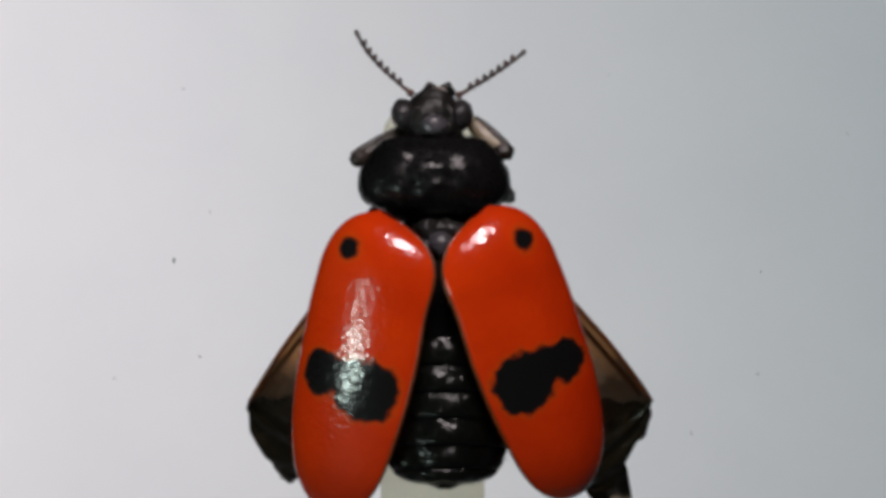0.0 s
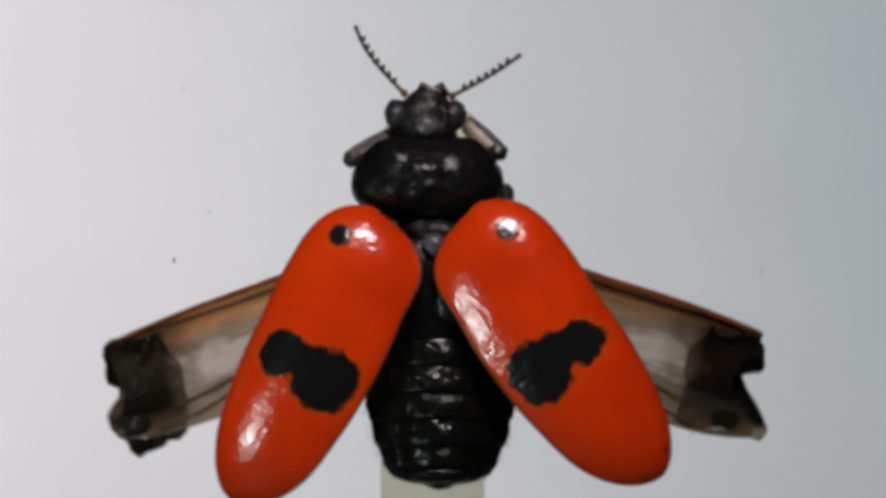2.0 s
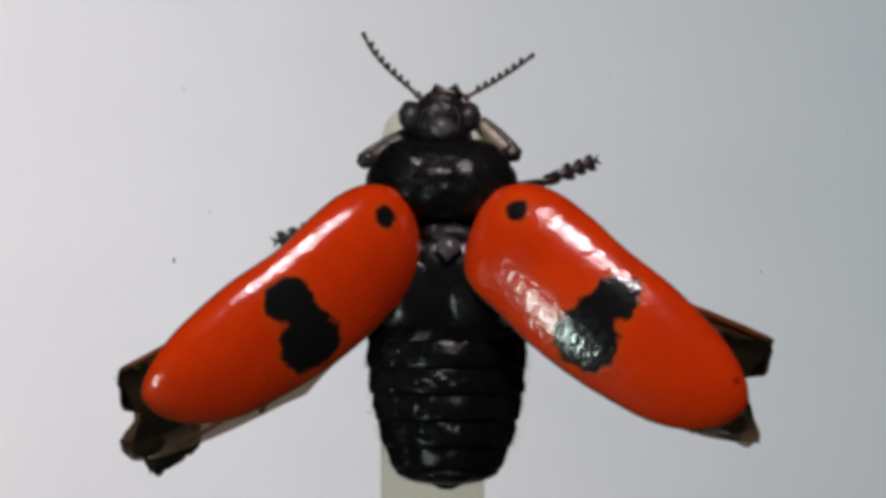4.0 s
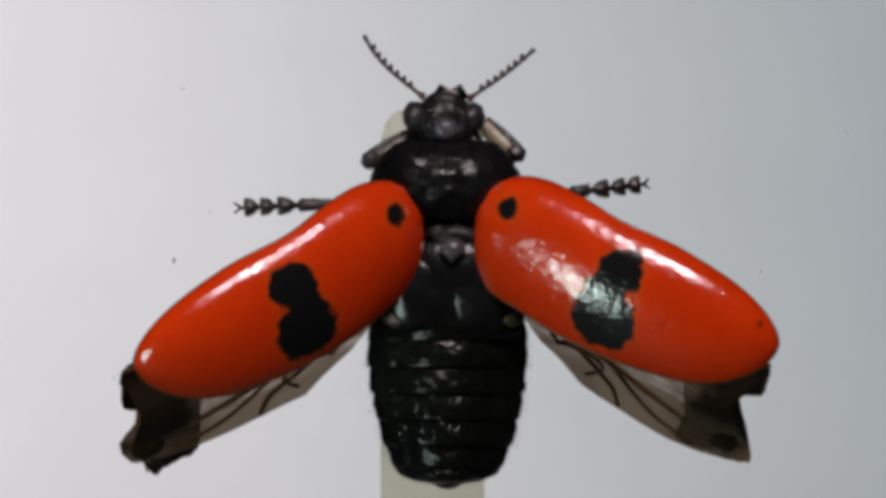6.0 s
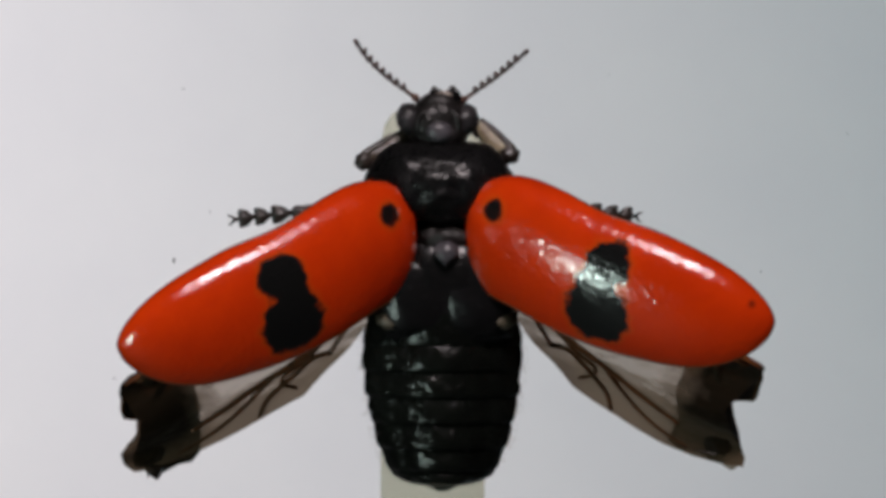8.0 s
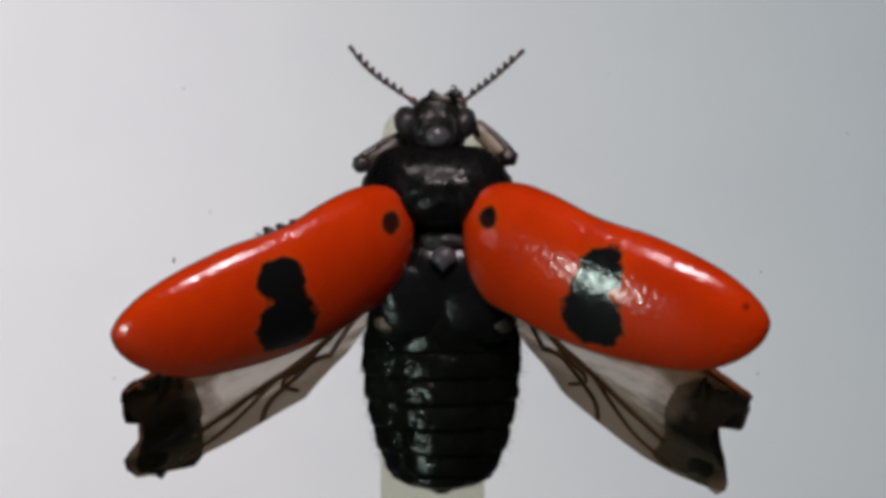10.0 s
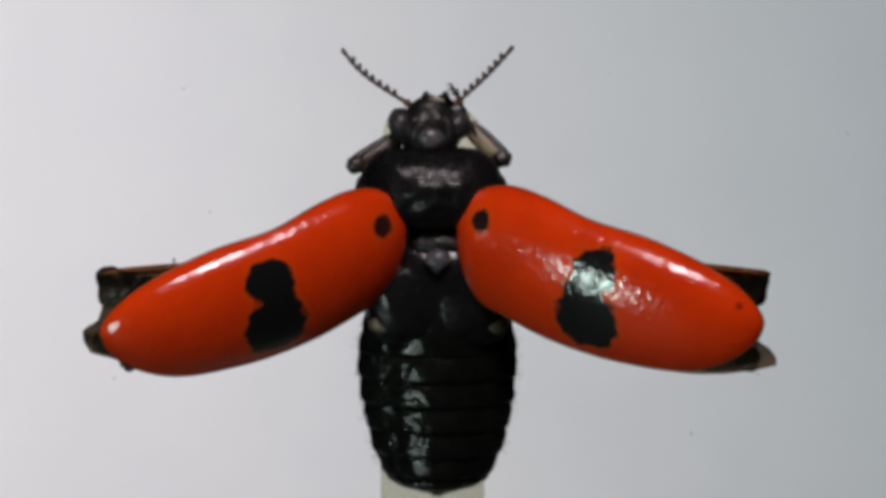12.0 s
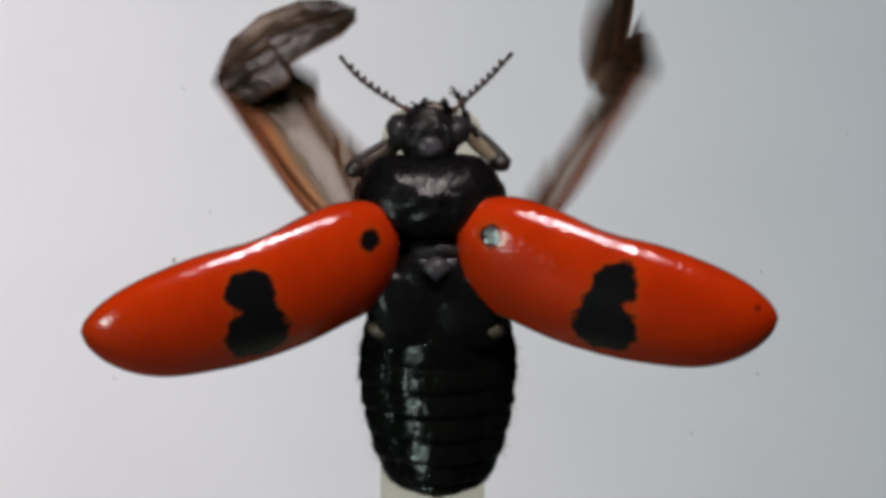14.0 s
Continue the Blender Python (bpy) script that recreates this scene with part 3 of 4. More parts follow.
def build_elytron(side):
    flip = 1 if side > 0 else -1
    spots = []
    for k, r in ((12, 20), (14, 40), (16, 57)):
        p = case_point(SHAPE[k], SHAPE[k + 1], True)
        spots.append(((p.x, p.y * flip, p.z), r))
    p = case_point((SHAPE[14] + SHAPE[16]) / 2 - 0.022, (SHAPE[15] + SHAPE[17]) / 2, True)
    spots.append(((p.x, p.y * flip, p.z), 31))
    faint = tuple(case_point(0.93, 62, True)) if side > 0 else None
    bm = bmesh.new()
    rows = []
    for i in range(65):
        s = (1 - math.cos(math.pi * min(max(i / 64, 0.006), 0.994))) / 2
        row = []
        for k in range(41):
            p = case_point(s, k / 40)
            p.y *= flip
            row.append(p)
        rows.append(row)
    skin(bm, rows, closed=False)
    if side < 0:
        bmesh.ops.reverse_faces(bm, faces=bm.faces)
    ob = part("elytron", bm, elytron_red("red_wing_case", spots, faint), beetle, "glossy red wing case with black spots")
    shell = ob.modifiers.new("thickness", "SOLIDIFY")
    shell.thickness, shell.offset = 5 * U, 0
    # translucent margin; its brown tube also imitates the blurred halo along the edge
    edge = [rows[i][0] for i in range(3, 62)] + rows[62] + [rows[i][-1] for i in range(61, 2, -1)]
    bm = bmesh.new()
    tube(bm, edge, 3.6, 6)
    part("margin", bm, MARGIN, ob, "thin translucent brown margin")
    return ob


# ---- hind wings ----
TRAIL = {-1: ((-40, 0, 40, 90, 140, 196, 240, 300, 400, 455, 505, 540), (40, 84, 126, 158, 180, 208, 206, 204, 202, 200, 190, 172)),
         1: ((-40, 0, 40, 90, 140, 200, 240, 300, 400, 460, 512, 560), (40, 84, 128, 164, 188, 224, 232, 238, 252, 254, 246, 226))}


def wing_edges(side, x):
    """Leading and trailing edge of the inner wing panel at x along it."""
    lead = -(9 if side < 0 else 13) * math.sin(math.pi * min(max(x / 472, 0), 1)) ** 0.7
    return lead, float(np.interp(x, *TRAIL[side]))


def wing_skin(bm, end, width, wave, start=0, cols=40, lines=14):
    """A sheet from x = start to x = end(v), where v runs from leading to trailing edge."""
    rings = []
    for i in range(cols + 1):
        ring = []
        for k in range(lines + 1):
            v = k / lines
            x = start + (end(v) - start) * i / cols
            lo, hi = width(x)
            ring.append((x, lo + (hi - lo) * v, wave(x, v)))
        rings.append(ring)
    skin(bm, rings, closed=False)


def inner_wave(x, v):
    return 7 * math.sin(v * 9) * min(abs(x) / 150, 1) + 5 * math.sin(x * 0.02 + v * 4)


def build_hindwing(side):
    flip = 1 if side > 0 else -1

    def turn(bm):
        for v in bm.verts:
            v.co.y *= flip

    def far_edge(v):
        if side < 0:
            return float(np.interp(v, (0, 0.10, 0.36, 0.50, 0.60, 0.74, 0.9, 1.0), (468, 474, 471, 484, 508, 526, 531, 522)))
        return float(np.interp(v, (0, 0.10, 0.36, 0.46, 0.62, 0.78, 0.92, 1.0), (468, 474, 458, 452, 486, 524, 547, 552)))

    bm = bmesh.new()
    wing_skin(bm, far_edge, lambda x: wing_edges(side, x), inner_wave, -40, 48, 40)
    turn(bm)
    wing = part("hindwing", bm, inner_membrane("smoky_wing_skin", flip), beetle, "half-folded smoky brown hind wing")

    def vein(points, r0, r1, material, label="", flat=0.7):
        """Points of x along the wing and the share of the way from leading to trailing edge."""
        route = []
        for x, v in points:
            lo, hi = wing_edges(side, x)
            route.append((x, lo + (hi - lo) * v, inner_wave(x, v) + 1))
        pts = smooth_path(route, 7)
        n = len(pts)
        bm = bmesh.new()
        tube(bm, pts, [r0 + (r1 - r0) * i / (n - 1) for i in range(n)], 8, flat)
        turn(bm)
        part("vein", bm, material, wing, label)

    vein([(-40, 0.12), (60, 0.02), (180, 0.015), (320, 0.015), (462, 0.02)], 9, 6, VEIN_AMBER, "thick amber front vein")
    vein([(-40, 0.40), (60, 0.15), (180, 0.10), (300, 0.09), (440, 0.07)], 11, 8, VEIN, "thick brown second vein", 0.5)
    vein([(-20, 0.75), (40, 0.66), (110, 0.66), (190, 0.64), (250, 0.69), (310, 0.74), (400, 0.78)], 7.5, 6, VEIN)
    vein([(10, 0.90), (60, 0.76), (95, 0.81), (122, 0.88)], 6.5, 5.5, VEIN)
    vein([(70, 0.66), (125, 0.68), (170, 0.72), (208, 0.72), (219, 0.81), (200, 0.91)], 6, 5, VEIN)
    vein([(118, 0.88), (150, 0.78), (190, 0.78), (225, 0.83), (258, 0.89), (282, 0.985)], 6, 5.5, VEIN)
    vein([(225, 0.67), (290, 0.82), (360, 0.90), (440, 0.95)], 5.5, 4, VEIN)

    # outer panel, hinged at the fold: an upper lobe, a notch, then a long blunt tongue
    def tip_edges(x):
        if side < 0:
            lead = float(np.interp(x, (-32, -15, 12, 30, 64, 84, 95, 121, 210, 245, 305), (-30, -42, -45, -40, -43, -40, -9, -13, -18, -8, 0)))
        else:
            lead = float(np.interp(x, (-20, 0, 18, 40, 84, 98, 108, 160, 200, 240, 283, 320), (-24, -40, -44, -44, -46, -42, -2, -18, -33, -44, -57, -58)))
        return lead, float(np.interp(x, (-32, 0, 40, 110, 190, 245, 290, 325), (40, 66, 92, 100, 82, 54, 24, 0)))

    def tip_wave(x, v):
        ridge = sum(2 * math.exp(-((v - c) / 0.04) ** 2) for c in (0.04, 0.33, 0.62))
        return 5 * math.sin(v * 8 + x * 0.01) + 4 * math.sin(x * 0.03) + ridge

    bm = bmesh.new()
    wing_skin(bm, lambda v: (268 if side < 0 else 322) - 26 * (2 * v - 0.9) ** 2, tip_edges, tip_wave, -32 if side < 0 else -20, 80, 36)
    turn(bm)
    tip = part("wing_tip", bm, tip_membrane("dark_wing_skin", flip, 108 if side < 0 else 268), wing, "dark folded outer wing")
    for share, reach, r in ((0.02, 270, 5), (0.34, 250, 3.6), (0.60, 220, 3.2)):
        pts = []
        for k in range(30):
            x = 22 + (reach - 32) * k / 29
            lo, hi = tip_edges(x)
            pts.append((x, max(lo, -44 if x < 90 else lo) + (hi - lo) * share, tip_wave(x, share)))
        bm = bmesh.new()
        tube(bm, pts, [r - r * 0.5 * k / 29 for k in range(30)], 6, 0.7)
        turn(bm)
        part("tip_vein", bm, VEIN, tip)
    # a small pleat along the fold, spread while the wing lies back and tucked under once it opens
    bm = bmesh.new()
    reach = ((0, 5), (50, 60), (120, 98), (180, 112), (205, 100), (216, 30)) if side < 0 else ((0, 3), (57, 36), (141, 73), (213, 104), (235, 80), (240, 20))
    rings = []
    for i in range(33):
        u = reach[-1][0] * i / 32
        out = float(np.interp(u, *zip(*reach)))
        rings.append([(u, -out * k / 10, 3 * math.sin(k * 0.9 + u * 0.03)) for k in range(-1, 11)])
    skin(bm, rings, closed=False)
    turn(bm)
    pleat = part("wing_pleat", bm, tip_membrane("pleat_skin", flip, 999), wing, "dark pleat along the fold")
    return wing, tip, pleat


add_thorax()
add_abdomen()
add_pronotum()
add_head()
antennae = {s: build_antenna(s) for s in (-1, 1)}
fore = {s: build_front_leg(s) for s in (-1, 1)}
middle = {s: build_middle_leg(s) for s in (-1, 1)}
cases = {s: build_elytron(s) for s in (-1, 1)}
wings = {s: build_hindwing(s) for s in (-1, 1)}


def key(thing, rows, rise=0.0, slide=None):
    """Rows of seconds, place in units and turn in degrees; slide: seconds and units by which the thing slips along itself."""
    shift = (lambda t: float(np.interp(t, *slide))) if slide else (lambda t: 0.0)
    walk(thing, [(t, pose(x * U, y * U, z * U + rise, rx, ry, rz) @ pose(shift(t) * U, 0, 0)) for t, x, y, z, rx, ry, rz in rows])


def motions():
    key(beetle, [
        (0, -5.8, 0.0, 17.0, 0.0, 0.0, 0.0),
        (0.5, -13.4, 0.0, 17.0, 0.0, 0.0, 0.0),
        (1, -19.2, 0.0, 17.0, 0.3, 0.0, 0.0),
        (1.5, -20.2, 0.0, 17.0, 0.3, 0.0, 0.0),
        (2, -17.3, 0.0, 17.0, 0.9, 0.0, 0.0),
        (2.5, -15.4, 0.0, 17.0, 1.2, 0.0, 0.0),
        (3, -7.7, 0.0, 17.0, 2.1, 0.0, 0.0),
        (5.5, 16.3, 0.0, 17.0, 3.7, 0.0, 0.0),
        (6, 14.4, 0.0, 17.0, 4.0, 0.0, 0.0),
        (6.5, 10.6, 0.0, 17.0, 4.6, 0.0, 0.0),
        (7, 5.8, 0.0, 17.0, 5.0, 0.0, 0.0),
        (7.5, 4.8, 0.0, 17.0, 5.5, 0.0, 0.0),
        (8, 3.4, 0.0, 17.0, 6.1, 0.0, 0.0),
        (10.5, -1.9, 0.0, 17.0, 10.1, 0.0, 0.0),
        (11, -4.8, 0.0, 17.0, 10.3, 0.0, 0.0),
        (11.5, -8.6, 0.0, 17.0, 10.8, 0.0, 0.0),
        (12, -10.6, 0.0, 17.0, 11.2, 0.0, 0.0),
        (12.5, -11.5, 0.0, 17.0, 11.7, 0.0, 0.0),
        (13, -11.5, 0.0, 17.0, 11.7, 0.0, 0.0),
        (13.5, -13.0, 0.0, 17.0, 14.2, 0.0, 0.0),
        (14, -12.5, 0.0, 17.0, 16.4, 0.0, 0.0),
    ], RISE)
    key(cases[-1], [
        (0, -55.3, -169.8, 26.9, -131.0, 70.7, 125.7),
        (1, -57.2, -169.5, 23.7, -131.5, 66.8, 126.0),
        (1.5, -55.0, -164.6, 26.1, -113.9, 69.2, 145.9),
        (2, -61.7, -148.1, 28.0, -100.4, 63.8, 171.9),
        (2.5, -57.4, -133.8, 27.0, -89.6, 55.4, -166.2),
        (3, -61.9, -118.8, 32.0, -100.3, 46.6, -162.4),
        (5.5, -55.9, -100.9, 37.6, -115.3, 31.5, -156.5),
        (6.5, -59.1, -101.7, 32.4, -112.3, 27.7, -154.1),
        (8, -57.9, -101.7, 32.5, -111.5, 24.6, -154.5),
        (10.5, -61.0, -95.1, 30.5, -116.1, 19.4, -153.0),
        (12.5, -61.5, -96.0, 28.7, -115.2, 18.9, -155.0),
        (13.2, -60.6, -91.7, 33.7, -112.6, 20.5, -147.2),
        (13.7, -60.3, -97.1, 29.8, -112.1, 20.1, -157.4),
        (14, -68.8, -99.9, 20.4, -115.1, 17.0, -162.5),
    ])
    key(cases[1], [
        (0, 39.3, -171.4, 29.2, 118.8, 64.6, 44.2),
        (1, 43.8, -162.8, 31.2, 117.9, 64.1, 35.8),
        (1.5, 41.0, -162.2, 30.5, 109.2, 62.3, 23.3),
        (2, 38.9, -151.6, 29.3, 104.5, 56.4, 1.4),
        (2.5, 37.7, -140.2, 31.7, 101.3, 52.4, -8.3),
        (3, 49.1, -127.2, 38.9, 94.7, 47.9, -14.4),
        (5.5, 46.7, -115.0, 32.1, 103.6, 27.7, -19.0),
        (6.5, 45.5, -108.5, 32.7, 107.7, 24.8, -22.1),
        (8, 43.2, -105.6, 32.4, 109.1, 20.5, -23.7),
        (10.5, 43.8, -103.6, 24.5, 106.4, 17.0, -27.7),
        (12.5, 43.5, -102.7, 23.4, 106.4, 15.6, -28.2),
        (13.2, 42.9, -95.0, 29.7, 106.6, 16.8, -38.4),
        (13.7, 39.4, -97.3, 27.3, 110.1, 16.1, -26.6),
        (14, 40.0, -104.3, 24.5, 113.0, 17.0, -11.4),
    ])
    key(wings[-1][0], [
        (0, -146.0, -85.0, -26.0, 28.8, 36.3, 124.1),
        (1, -146.0, -85.0, -26.0, 34.8, 34.5, 128.5),
        (1.5, -146.0, -85.0, -26.0, 44.3, 33.5, 141.2),
        (2, -146.0, -85.0, -26.0, 67.8, 20.0, 170.8),
        (2.5, -146.0, -85.0, -26.0, 67.3, 18.2, 178.0),
        (3, -146.0, -85.0, -26.0, 65.0, 22.1, 178.8),
        (5.5, -146.0, -85.0, -26.0, 65.9, 24.1, -172.5),
        (8, -146.0, -85.0, -26.0, 65.0, 26.8, -170.7),
        (10.5, -146.0, -85.0, -26.0, 68.2, 27.7, -170.1),
        (11.5, -146.0, -85.0, -26.0, 62.8, 18.3, 176.0),
        (12, -146.0, -85.0, -26.0, 66.7, 4.1, 169.4),
        (12.25, -146.0, -85.0, -26.0, 61.5, 7.0, 171.4),
        (12.5, -146.0, -85.0, -26.0, 55.8, 9.9, 173.3),
        (12.6, -146.0, -85.0, -26.0, 56.8, 17.9, 178.7),
        (12.7, -146.0, -85.0, -26.0, 66.6, 17.6, 178.2),
        (12.8, -146.0, -85.0, -26.0, 80.2, 24.2, -176.3),
        (13, -146.0, -85.0, -26.0, 99.7, 38.0, -160.0),
        (13.1, -146.0, -85.0, -26.0, 97.5, 38.0, -170.3),
        (13.2, -146.0, -85.0, -26.0, 101.1, 33.0, -169.9),
        (13.3, -146.0, -85.0, -26.0, 101.8, 25.2, -168.8),
        (13.4, -146.0, -85.0, -26.0, 89.3, 10.7, -175.7),
        (13.5, -146.0, -85.0, -26.0, 89.5, -2.4, 174.7),
        (13.6, -146.0, -85.0, -26.0, 109.4, -17.1, 144.4),
        (13.7, -146.0, -85.0, -26.0, 106.7, -28.4, 138.1),
        (13.8, -146.0, -85.0, -26.0, 79.8, -39.0, 125.2),
        (13.9, -146.0, -85.0, -26.0, 54.1, -34.9, 123.7),
        (14, -146.0, -85.0, -26.0, 4.4, -35.2, 132.7),
    ])
    key(wings[1][0], [
        (0, 146.0, -85.0, -26.0, -36.1, 35.6, 49.2),
        (1, 146.0, -85.0, -26.0, -46.3, 33.8, 38.7),
        (1.5, 146.0, -85.0, -26.0, -53.5, 30.0, 27.8),
        (2, 146.0, -85.0, -26.0, -53.8, 17.5, 10.9),
        (2.5, 146.0, -85.0, -26.0, -56.4, 9.7, 12.4),
        (3, 146.0, -85.0, -26.0, -57.3, 13.1, 14.0),
        (5.5, 146.0, -85.0, -26.0, -51.6, 24.7, 8.7),
        (8, 146.0, -85.0, -26.0, -55.6, 25.2, 7.5),
        (10.5, 146.0, -85.0, -26.0, -58.2, 31.5, 0.2),
        (11.5, 146.0, -85.0, -26.0, -59.3, 22.8, 2.1),
        (12, 146.0, -85.0, -26.0, -60.2, 5.1, 14.9),
        (12.25, 146.0, -85.0, -26.0, -53.5, 9.0, 14.0),
        (12.5, 146.0, -85.0, -26.0, -47.1, 12.6, 13.1),
        (12.6, 146.0, -85.0, -26.0, -36.0, 26.0, -1.0),
        (12.7, 146.0, -85.0, -26.0, -23.9, 39.2, -14.1),
        (12.8, 146.0, -85.0, -26.0, -38.9, 44.9, -23.4),
        (12.9, 146.0, -85.0, -26.0, -39.1, 51.0, -12.6),
        (13, 146.0, -85.0, -26.0, -54.0, 53.5, -2.5),
        (13.1, 146.0, -85.0, -26.0, -73.5, 47.3, 4.0),
        (13.2, 146.0, -85.0, -26.0, -89.6, 39.5, 3.7),
        (13.3, 146.0, -85.0, -26.0, -91.9, 30.9, 3.0),
        (13.4, 146.0, -85.0, -26.0, -82.2, 13.9, 5.1),
        (13.5, 146.0, -85.0, -26.0, -79.5, -0.3, 11.4),
        (13.6, 146.0, -85.0, -26.0, -108.6, -16.6, 38.3),
        (13.7, 146.0, -85.0, -26.0, -115.8, -26.8, 46.9),
        (13.8, 146.0, -85.0, -26.0, -79.0, -43.6, 48.3),
        (13.9, 146.0, -85.0, -26.0, -89.1, -38.8, 62.3),
        (14, 146.0, -85.0, -26.0, -34.9, -40.0, 46.3),
    ])
    key(wings[-1][1], [
        (0, 456.0, -38.5, 6.0, -9.9, -6.8, -30.0),
        (1, 454.7, -38.0, 6.0, -14.4, -11.0, -33.0),
        (1.5, 451.1, -38.0, 6.0, -17.5, -16.7, -38.0),
        (2, 437.2, -28.4, 6.0, -8.1, -18.4, -65.7),
        (2.5, 436.5, -27.6, 6.0, -7.3, -17.6, -66.9),
        (3, 435.0, -26.1, 6.0, -6.3, -16.9, -69.1),
        (5.5, 432.1, -23.0, 6.0, -4.5, -15.4, -73.4),
        (8, 432.1, -23.0, 6.0, -4.5, -15.4, -73.4),
        (10.5, 431.4, -22.2, 6.0, -4.8, -17.4, -74.3),
        (11.5, 432.1, -23.0, 6.0, -4.5, -15.4, -73.4),
        (12, 430.6, -21.4, 6.0, -3.5, -13.6, -75.6),
        (12.25, 420.0, -10.0, 6.0, 1.6, -38.0, -92.5),
        (12.5, 422.8, 0.6, 6.0, -67.9, -34.1, -59.6),
        (12.6, 420.0, -10.0, 6.0, 16.6, -63.8, -108.4),
        (12.7, 420.0, -10.0, 6.0, 1.7, -40.0, -92.6),
        (12.8, 421.5, -11.6, 6.0, -0.3, -8.0, -88.0),
        (13, 420.0, -10.0, 6.0, 0.9, -4.9, -100.0),
        (13.1, 420.0, -10.0, 6.0, 0.0, -0.0, -100.0),
        (13.2, 420.0, -10.0, 6.0, 0.0, -0.0, -98.0),
        (13.3, 420.0, -10.0, 6.0, 0.0, -0.0, -95.0),
        (13.4, 420.0, -10.0, 6.0, 0.0, -0.0, -100.0),
        (13.5, 420.0, -10.0, 6.0, 0.0, -0.0, -95.0),
        (13.6, 427.6, -18.2, 6.0, -10.0, -0.0, -80.0),
        (13.7, 429.1, -19.8, 6.0, -40.0, -0.0, -78.0),
        (13.8, 445.0, -36.0, 6.0, -101.2, -12.4, -10.6),
        (13.9, 442.0, -33.5, 6.0, -156.6, -37.8, -50.8),
        (14, 428.0, -27.4, 26.0, -176.2, -31.0, -85.4),
    ], slide=((0, 1, 1.5, 2, 3, 5.5, 11, 12), (6, 6, 4, 0, 8, 2, -2, 0)))
    key(wings[1][1], [
        (0, 452.7, 36.0, 6.0, 9.0, -8.0, 39.0),
        (1, 450.6, 35.0, 6.0, 12.7, -12.8, 42.0),
        (1.5, 447.1, 34.0, 6.0, 15.3, -18.7, 46.5),
        (2, 437.2, 28.4, 6.0, 8.1, -18.4, 65.7),
        (2.5, 436.5, 27.6, 6.0, 7.3, -17.6, 66.9),
        (3, 435.0, 26.1, 6.0, 6.3, -16.9, 69.1),
        (5.5, 432.9, 23.7, 6.0, 4.8, -15.3, 72.4),
        (8, 432.9, 23.7, 6.0, 4.8, -15.3, 72.4),
        (10.5, 432.9, 23.7, 6.0, 4.8, -15.3, 72.4),
        (11.5, 432.9, 23.7, 6.0, 4.8, -15.3, 72.4),
        (12, 430.6, 21.4, 6.0, 3.5, -13.6, 75.6),
        (12.25, 420.0, 10.0, 6.0, -4.0, -35.6, 78.8),
        (12.5, 444.8, 21.0, 6.0, -71.4, -43.5, 75.8),
        (12.6, 420.0, 10.0, 6.0, -44.7, -50.9, 115.9),
        (12.7, 420.0, 10.0, 6.0, -14.1, -64.6, 121.6),
        (12.8, 420.0, 10.0, 6.0, 18.1, -75.7, 102.2),
        (12.9, 424.6, 14.9, 6.0, 47.8, -71.1, 71.2),
        (13, 442.0, 33.5, 6.0, 57.1, -49.2, 40.0),
        (13.1, 437.9, 29.1, 6.0, 18.8, -36.0, 59.8),
        (13.2, 426.1, 16.5, 6.0, 1.4, -9.9, 81.9),
        (13.3, 420.0, 10.0, 6.0, -0.2, -5.0, 92.0),
        (13.4, 420.0, 10.0, 6.0, 0.0, -0.0, 92.0),
        (13.5, 439.3, 30.6, 6.0, 0.0, -0.0, 64.0),
        (13.6, 454.7, 47.0, 6.0, 0.0, -0.0, 38.0),
        (13.7, 458.1, 50.7, 6.0, 0.0, -0.0, 30.0),
        (13.8, 452.0, 70.0, 6.0, -66.0, 15.0, -30.0),
        (13.9, 463.8, 56.8, 6.0, -24.9, 2.1, 4.5),
        (14, 451.1, 43.2, 6.0, 22.2, -20.7, 40.9),
    ], slide=((0, 1, 1.5, 2, 3, 5.5, 8, 11, 12), (14, 14, 13, 12, 11, -4, 4, 14, 0)))
    for side in (-1, 1):
        last = (380, 2, -174, 52) if side < 0 else (380, 16, -174, 58)
        # the wing that is swung up last spreads its pleat again
        spread = ((14, *last),) if side < 0 else ((13.4, *last), (13.5, 410, 12, -115, 63), (13.6, 445, 8, -50, 69), (13.7, 466, 5, -8, 73), (13.9, 470, 5, 0, 73.6), (14, 466, 5, -20, 73))
        key(wings[side][2], [(t, x, side * y, 3, side * fold, 0, side * turn) for t, x, y, fold, turn in (
            (0, 470, 5, 0, 73.6), (1, 470, 5, -8, 73.6), (1.5, 470, 5, -24, 73.6), (1.65, 450, 6, -75, 69),
            (1.8, 418, 8, -125, 62), (2, *last), *spread)])
    key(middle[-1], [
        (0, -92.0, -20.0, 70.0, 160.7, 80.3, 160.4),
        (3, -92.0, -20.0, 70.0, 161.2, 80.7, 160.7),
        (3.8, -92.0, -20.0, 70.0, 163.2, 25.3, 140.2),
        (5.3, -92.0, -20.0, 70.0, -176.3, 1.9, -175.1),
        (5.5, -92.0, -20.0, 70.0, -176.1, 2.3, -175.1),
        (6.5, -92.0, -20.0, 70.0, -175.2, 2.4, -174.8),
        (7.5, -92.0, -20.0, 70.0, -174.0, 5.7, -174.5),
        (8.2, -92.0, -20.0, 70.0, -172.9, 6.6, -174.4),
        (9.3, -92.0, -20.0, 70.0, -176.2, 14.9, 162.8),
        (10.5, -92.0, -20.0, 70.0, 180.0, 19.9, 150.2),
        (11.5, -92.0, -20.0, 70.0, 172.9, 30.9, 148.4),
        (14, -92.0, -20.0, 70.0, 179.5, 40.6, 159.2),
    ])
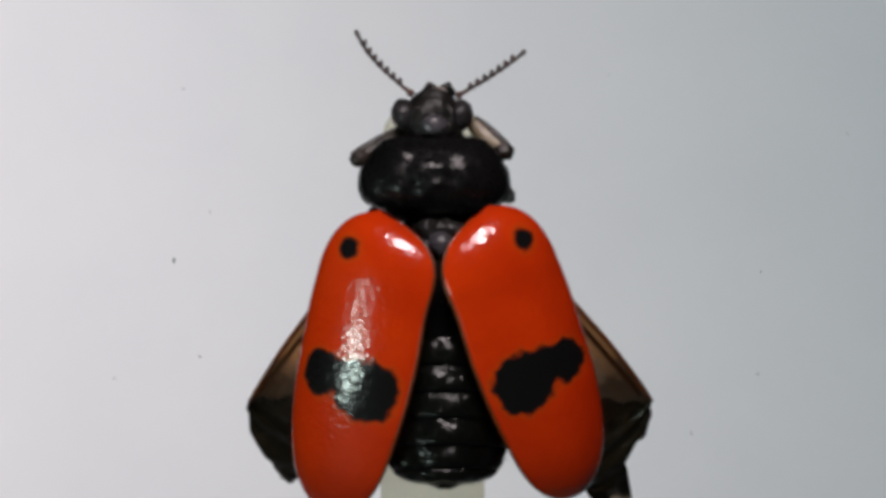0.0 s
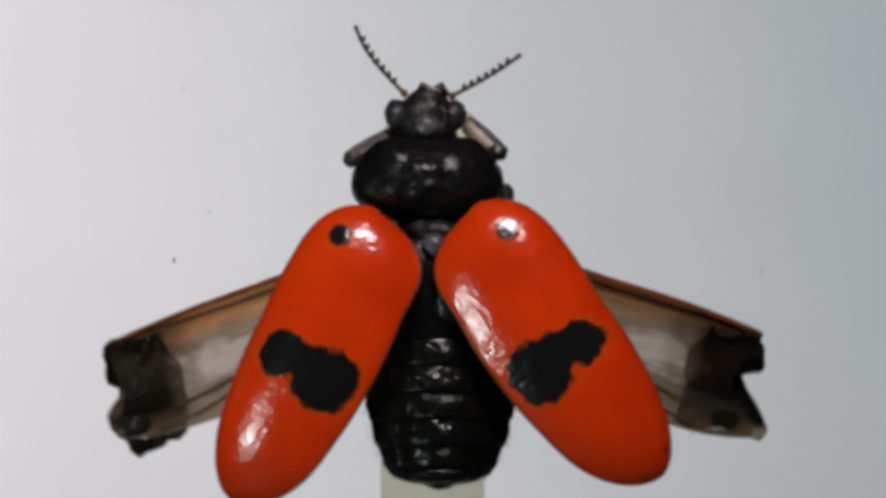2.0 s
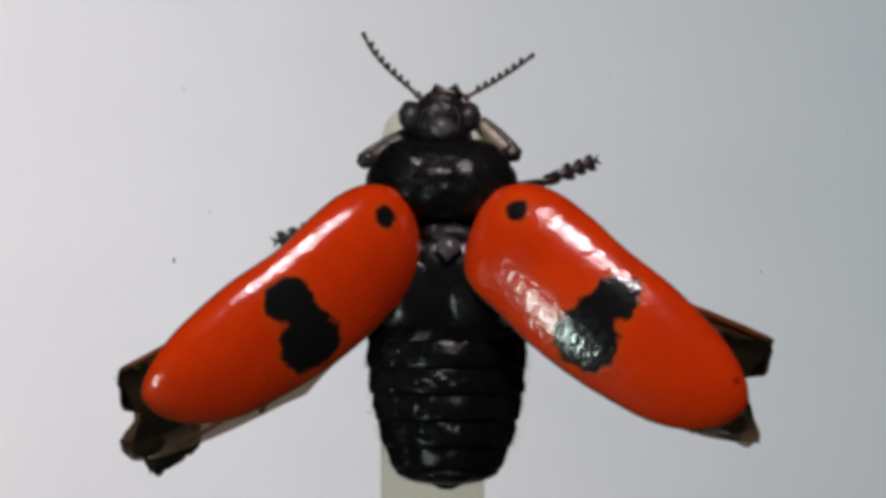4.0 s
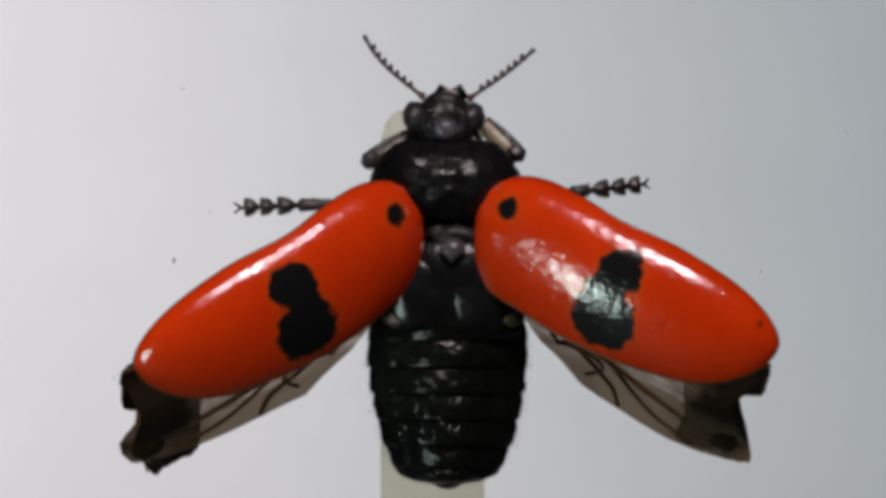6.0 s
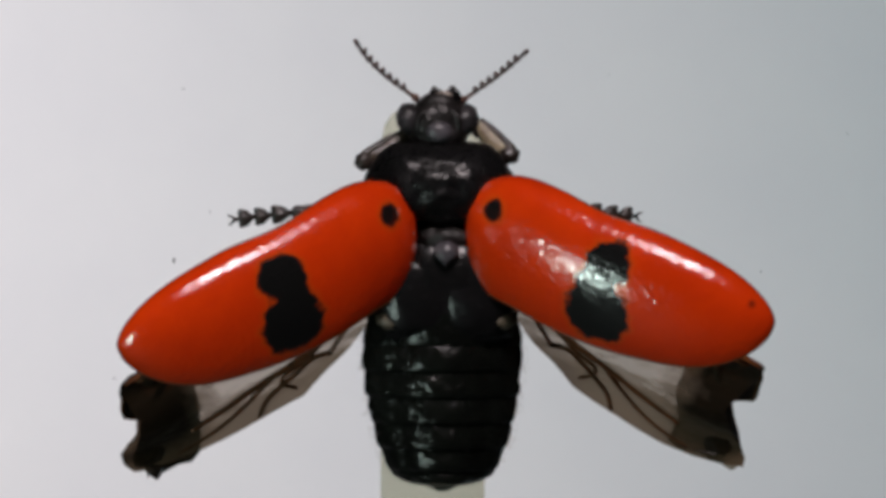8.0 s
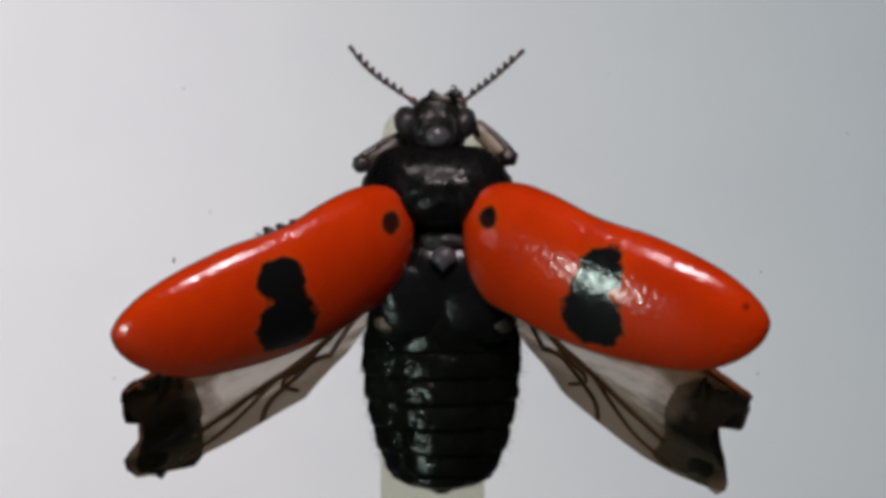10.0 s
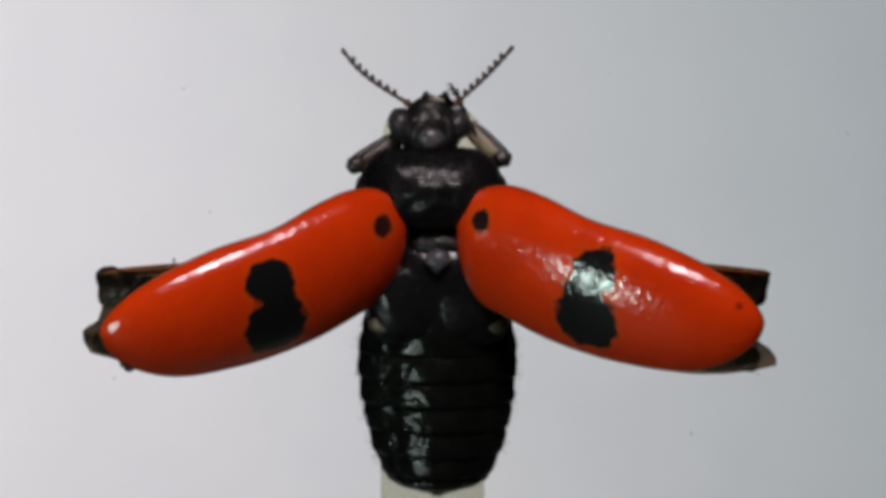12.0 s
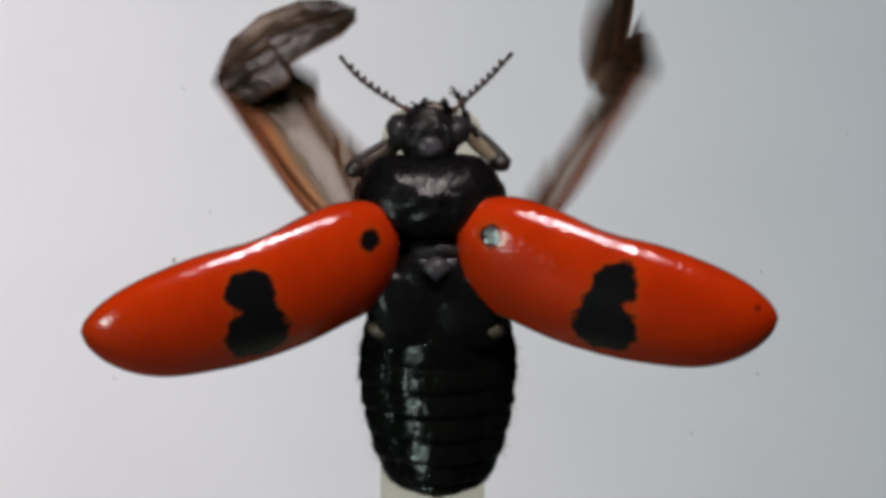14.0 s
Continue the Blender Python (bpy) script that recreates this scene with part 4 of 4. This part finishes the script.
    key(middle[1], [
        (0, 92.0, -20.0, 70.0, -20.8, -3.5, 80.9),
        (1, 92.0, -20.0, 70.0, -18.1, -3.2, 79.4),
        (2, 92.0, -20.0, 70.0, -22.3, -3.8, 78.7),
        (2.5, 92.0, -20.0, 70.0, -28.8, -7.5, 74.4),
        (3, 92.0, -20.0, 70.0, -45.6, -17.0, 72.1),
        (3.2, 92.0, -20.0, 70.0, -43.3, -17.6, 70.1),
        (4.2, 92.0, -20.0, 70.0, -13.3, -13.2, 37.3),
        (5.3, 92.0, -20.0, 70.0, -7.3, -11.6, 17.8),
        (5.5, 92.0, -20.0, 70.0, -7.4, -10.4, 19.4),
        (6, 92.0, -20.0, 70.0, -5.3, -5.8, 12.5),
        (6.5, 92.0, -20.0, 70.0, -4.6, -2.1, 1.3),
        (7.5, 92.0, -20.0, 70.0, -4.5, 5.6, 10.5),
        (8.2, 92.0, -20.0, 70.0, -4.3, 8.3, 15.9),
        (9.3, 92.0, -20.0, 70.0, 0.4, 19.2, 25.6),
        (10.5, 92.0, -20.0, 70.0, 8.8, 30.5, 33.8),
        (14, 92.0, -20.0, 70.0, -1.7, 37.8, 19.5),
    ])
    key(moving["abdomen"], [(t, x, 0, z, 0, 0, 0) for t, x, z in ((0, 2, 0), (2, 5, 0), (3, -1, 0), (5.5, -13, 2), (6.5, -14, 2), (8, -12, -2), (10.5, -9, -10), (12.5, -6, -16), (14, -4, -26))])
    a = antennae[-1].location / U
    key(antennae[-1], [(t, a.x, a.y, a.z, 0, d, 0) for t, d in ((0, 1), (0.5, 5), (1, 6), (2, 6.5), (2.5, 6), (3, 4), (5.5, -1), (8, -4), (10.5, -7), (14, -8))])
    a = antennae[1].location / U
    key(antennae[1], [(t, a.x, a.y, a.z, 0, d, 0) for t, d in ((0, 0), (3, 3), (5.5, -3), (8, -4), (10.5, -8), (12.5, -12), (14, -12))])
    key(fore[1][1], [(t, x, 0, z, 0, 0, 0) for t, x, z in ((0, -6, -45), (3, -6, -45), (5.5, -12, -14), (7, -10, -10), (8, -8, 0), (10.5, 0, 6), (12.5, 4, 12), (14, 8, 14))])
    key(fore[-1][1], [(t, x, 0, z, 0, 0, 0) for t, x, z in ((0, 4, -40), (10.5, 4, -40), (12, 0, -10), (12.8, 0, 12), (14, 0, 16))])


motions()
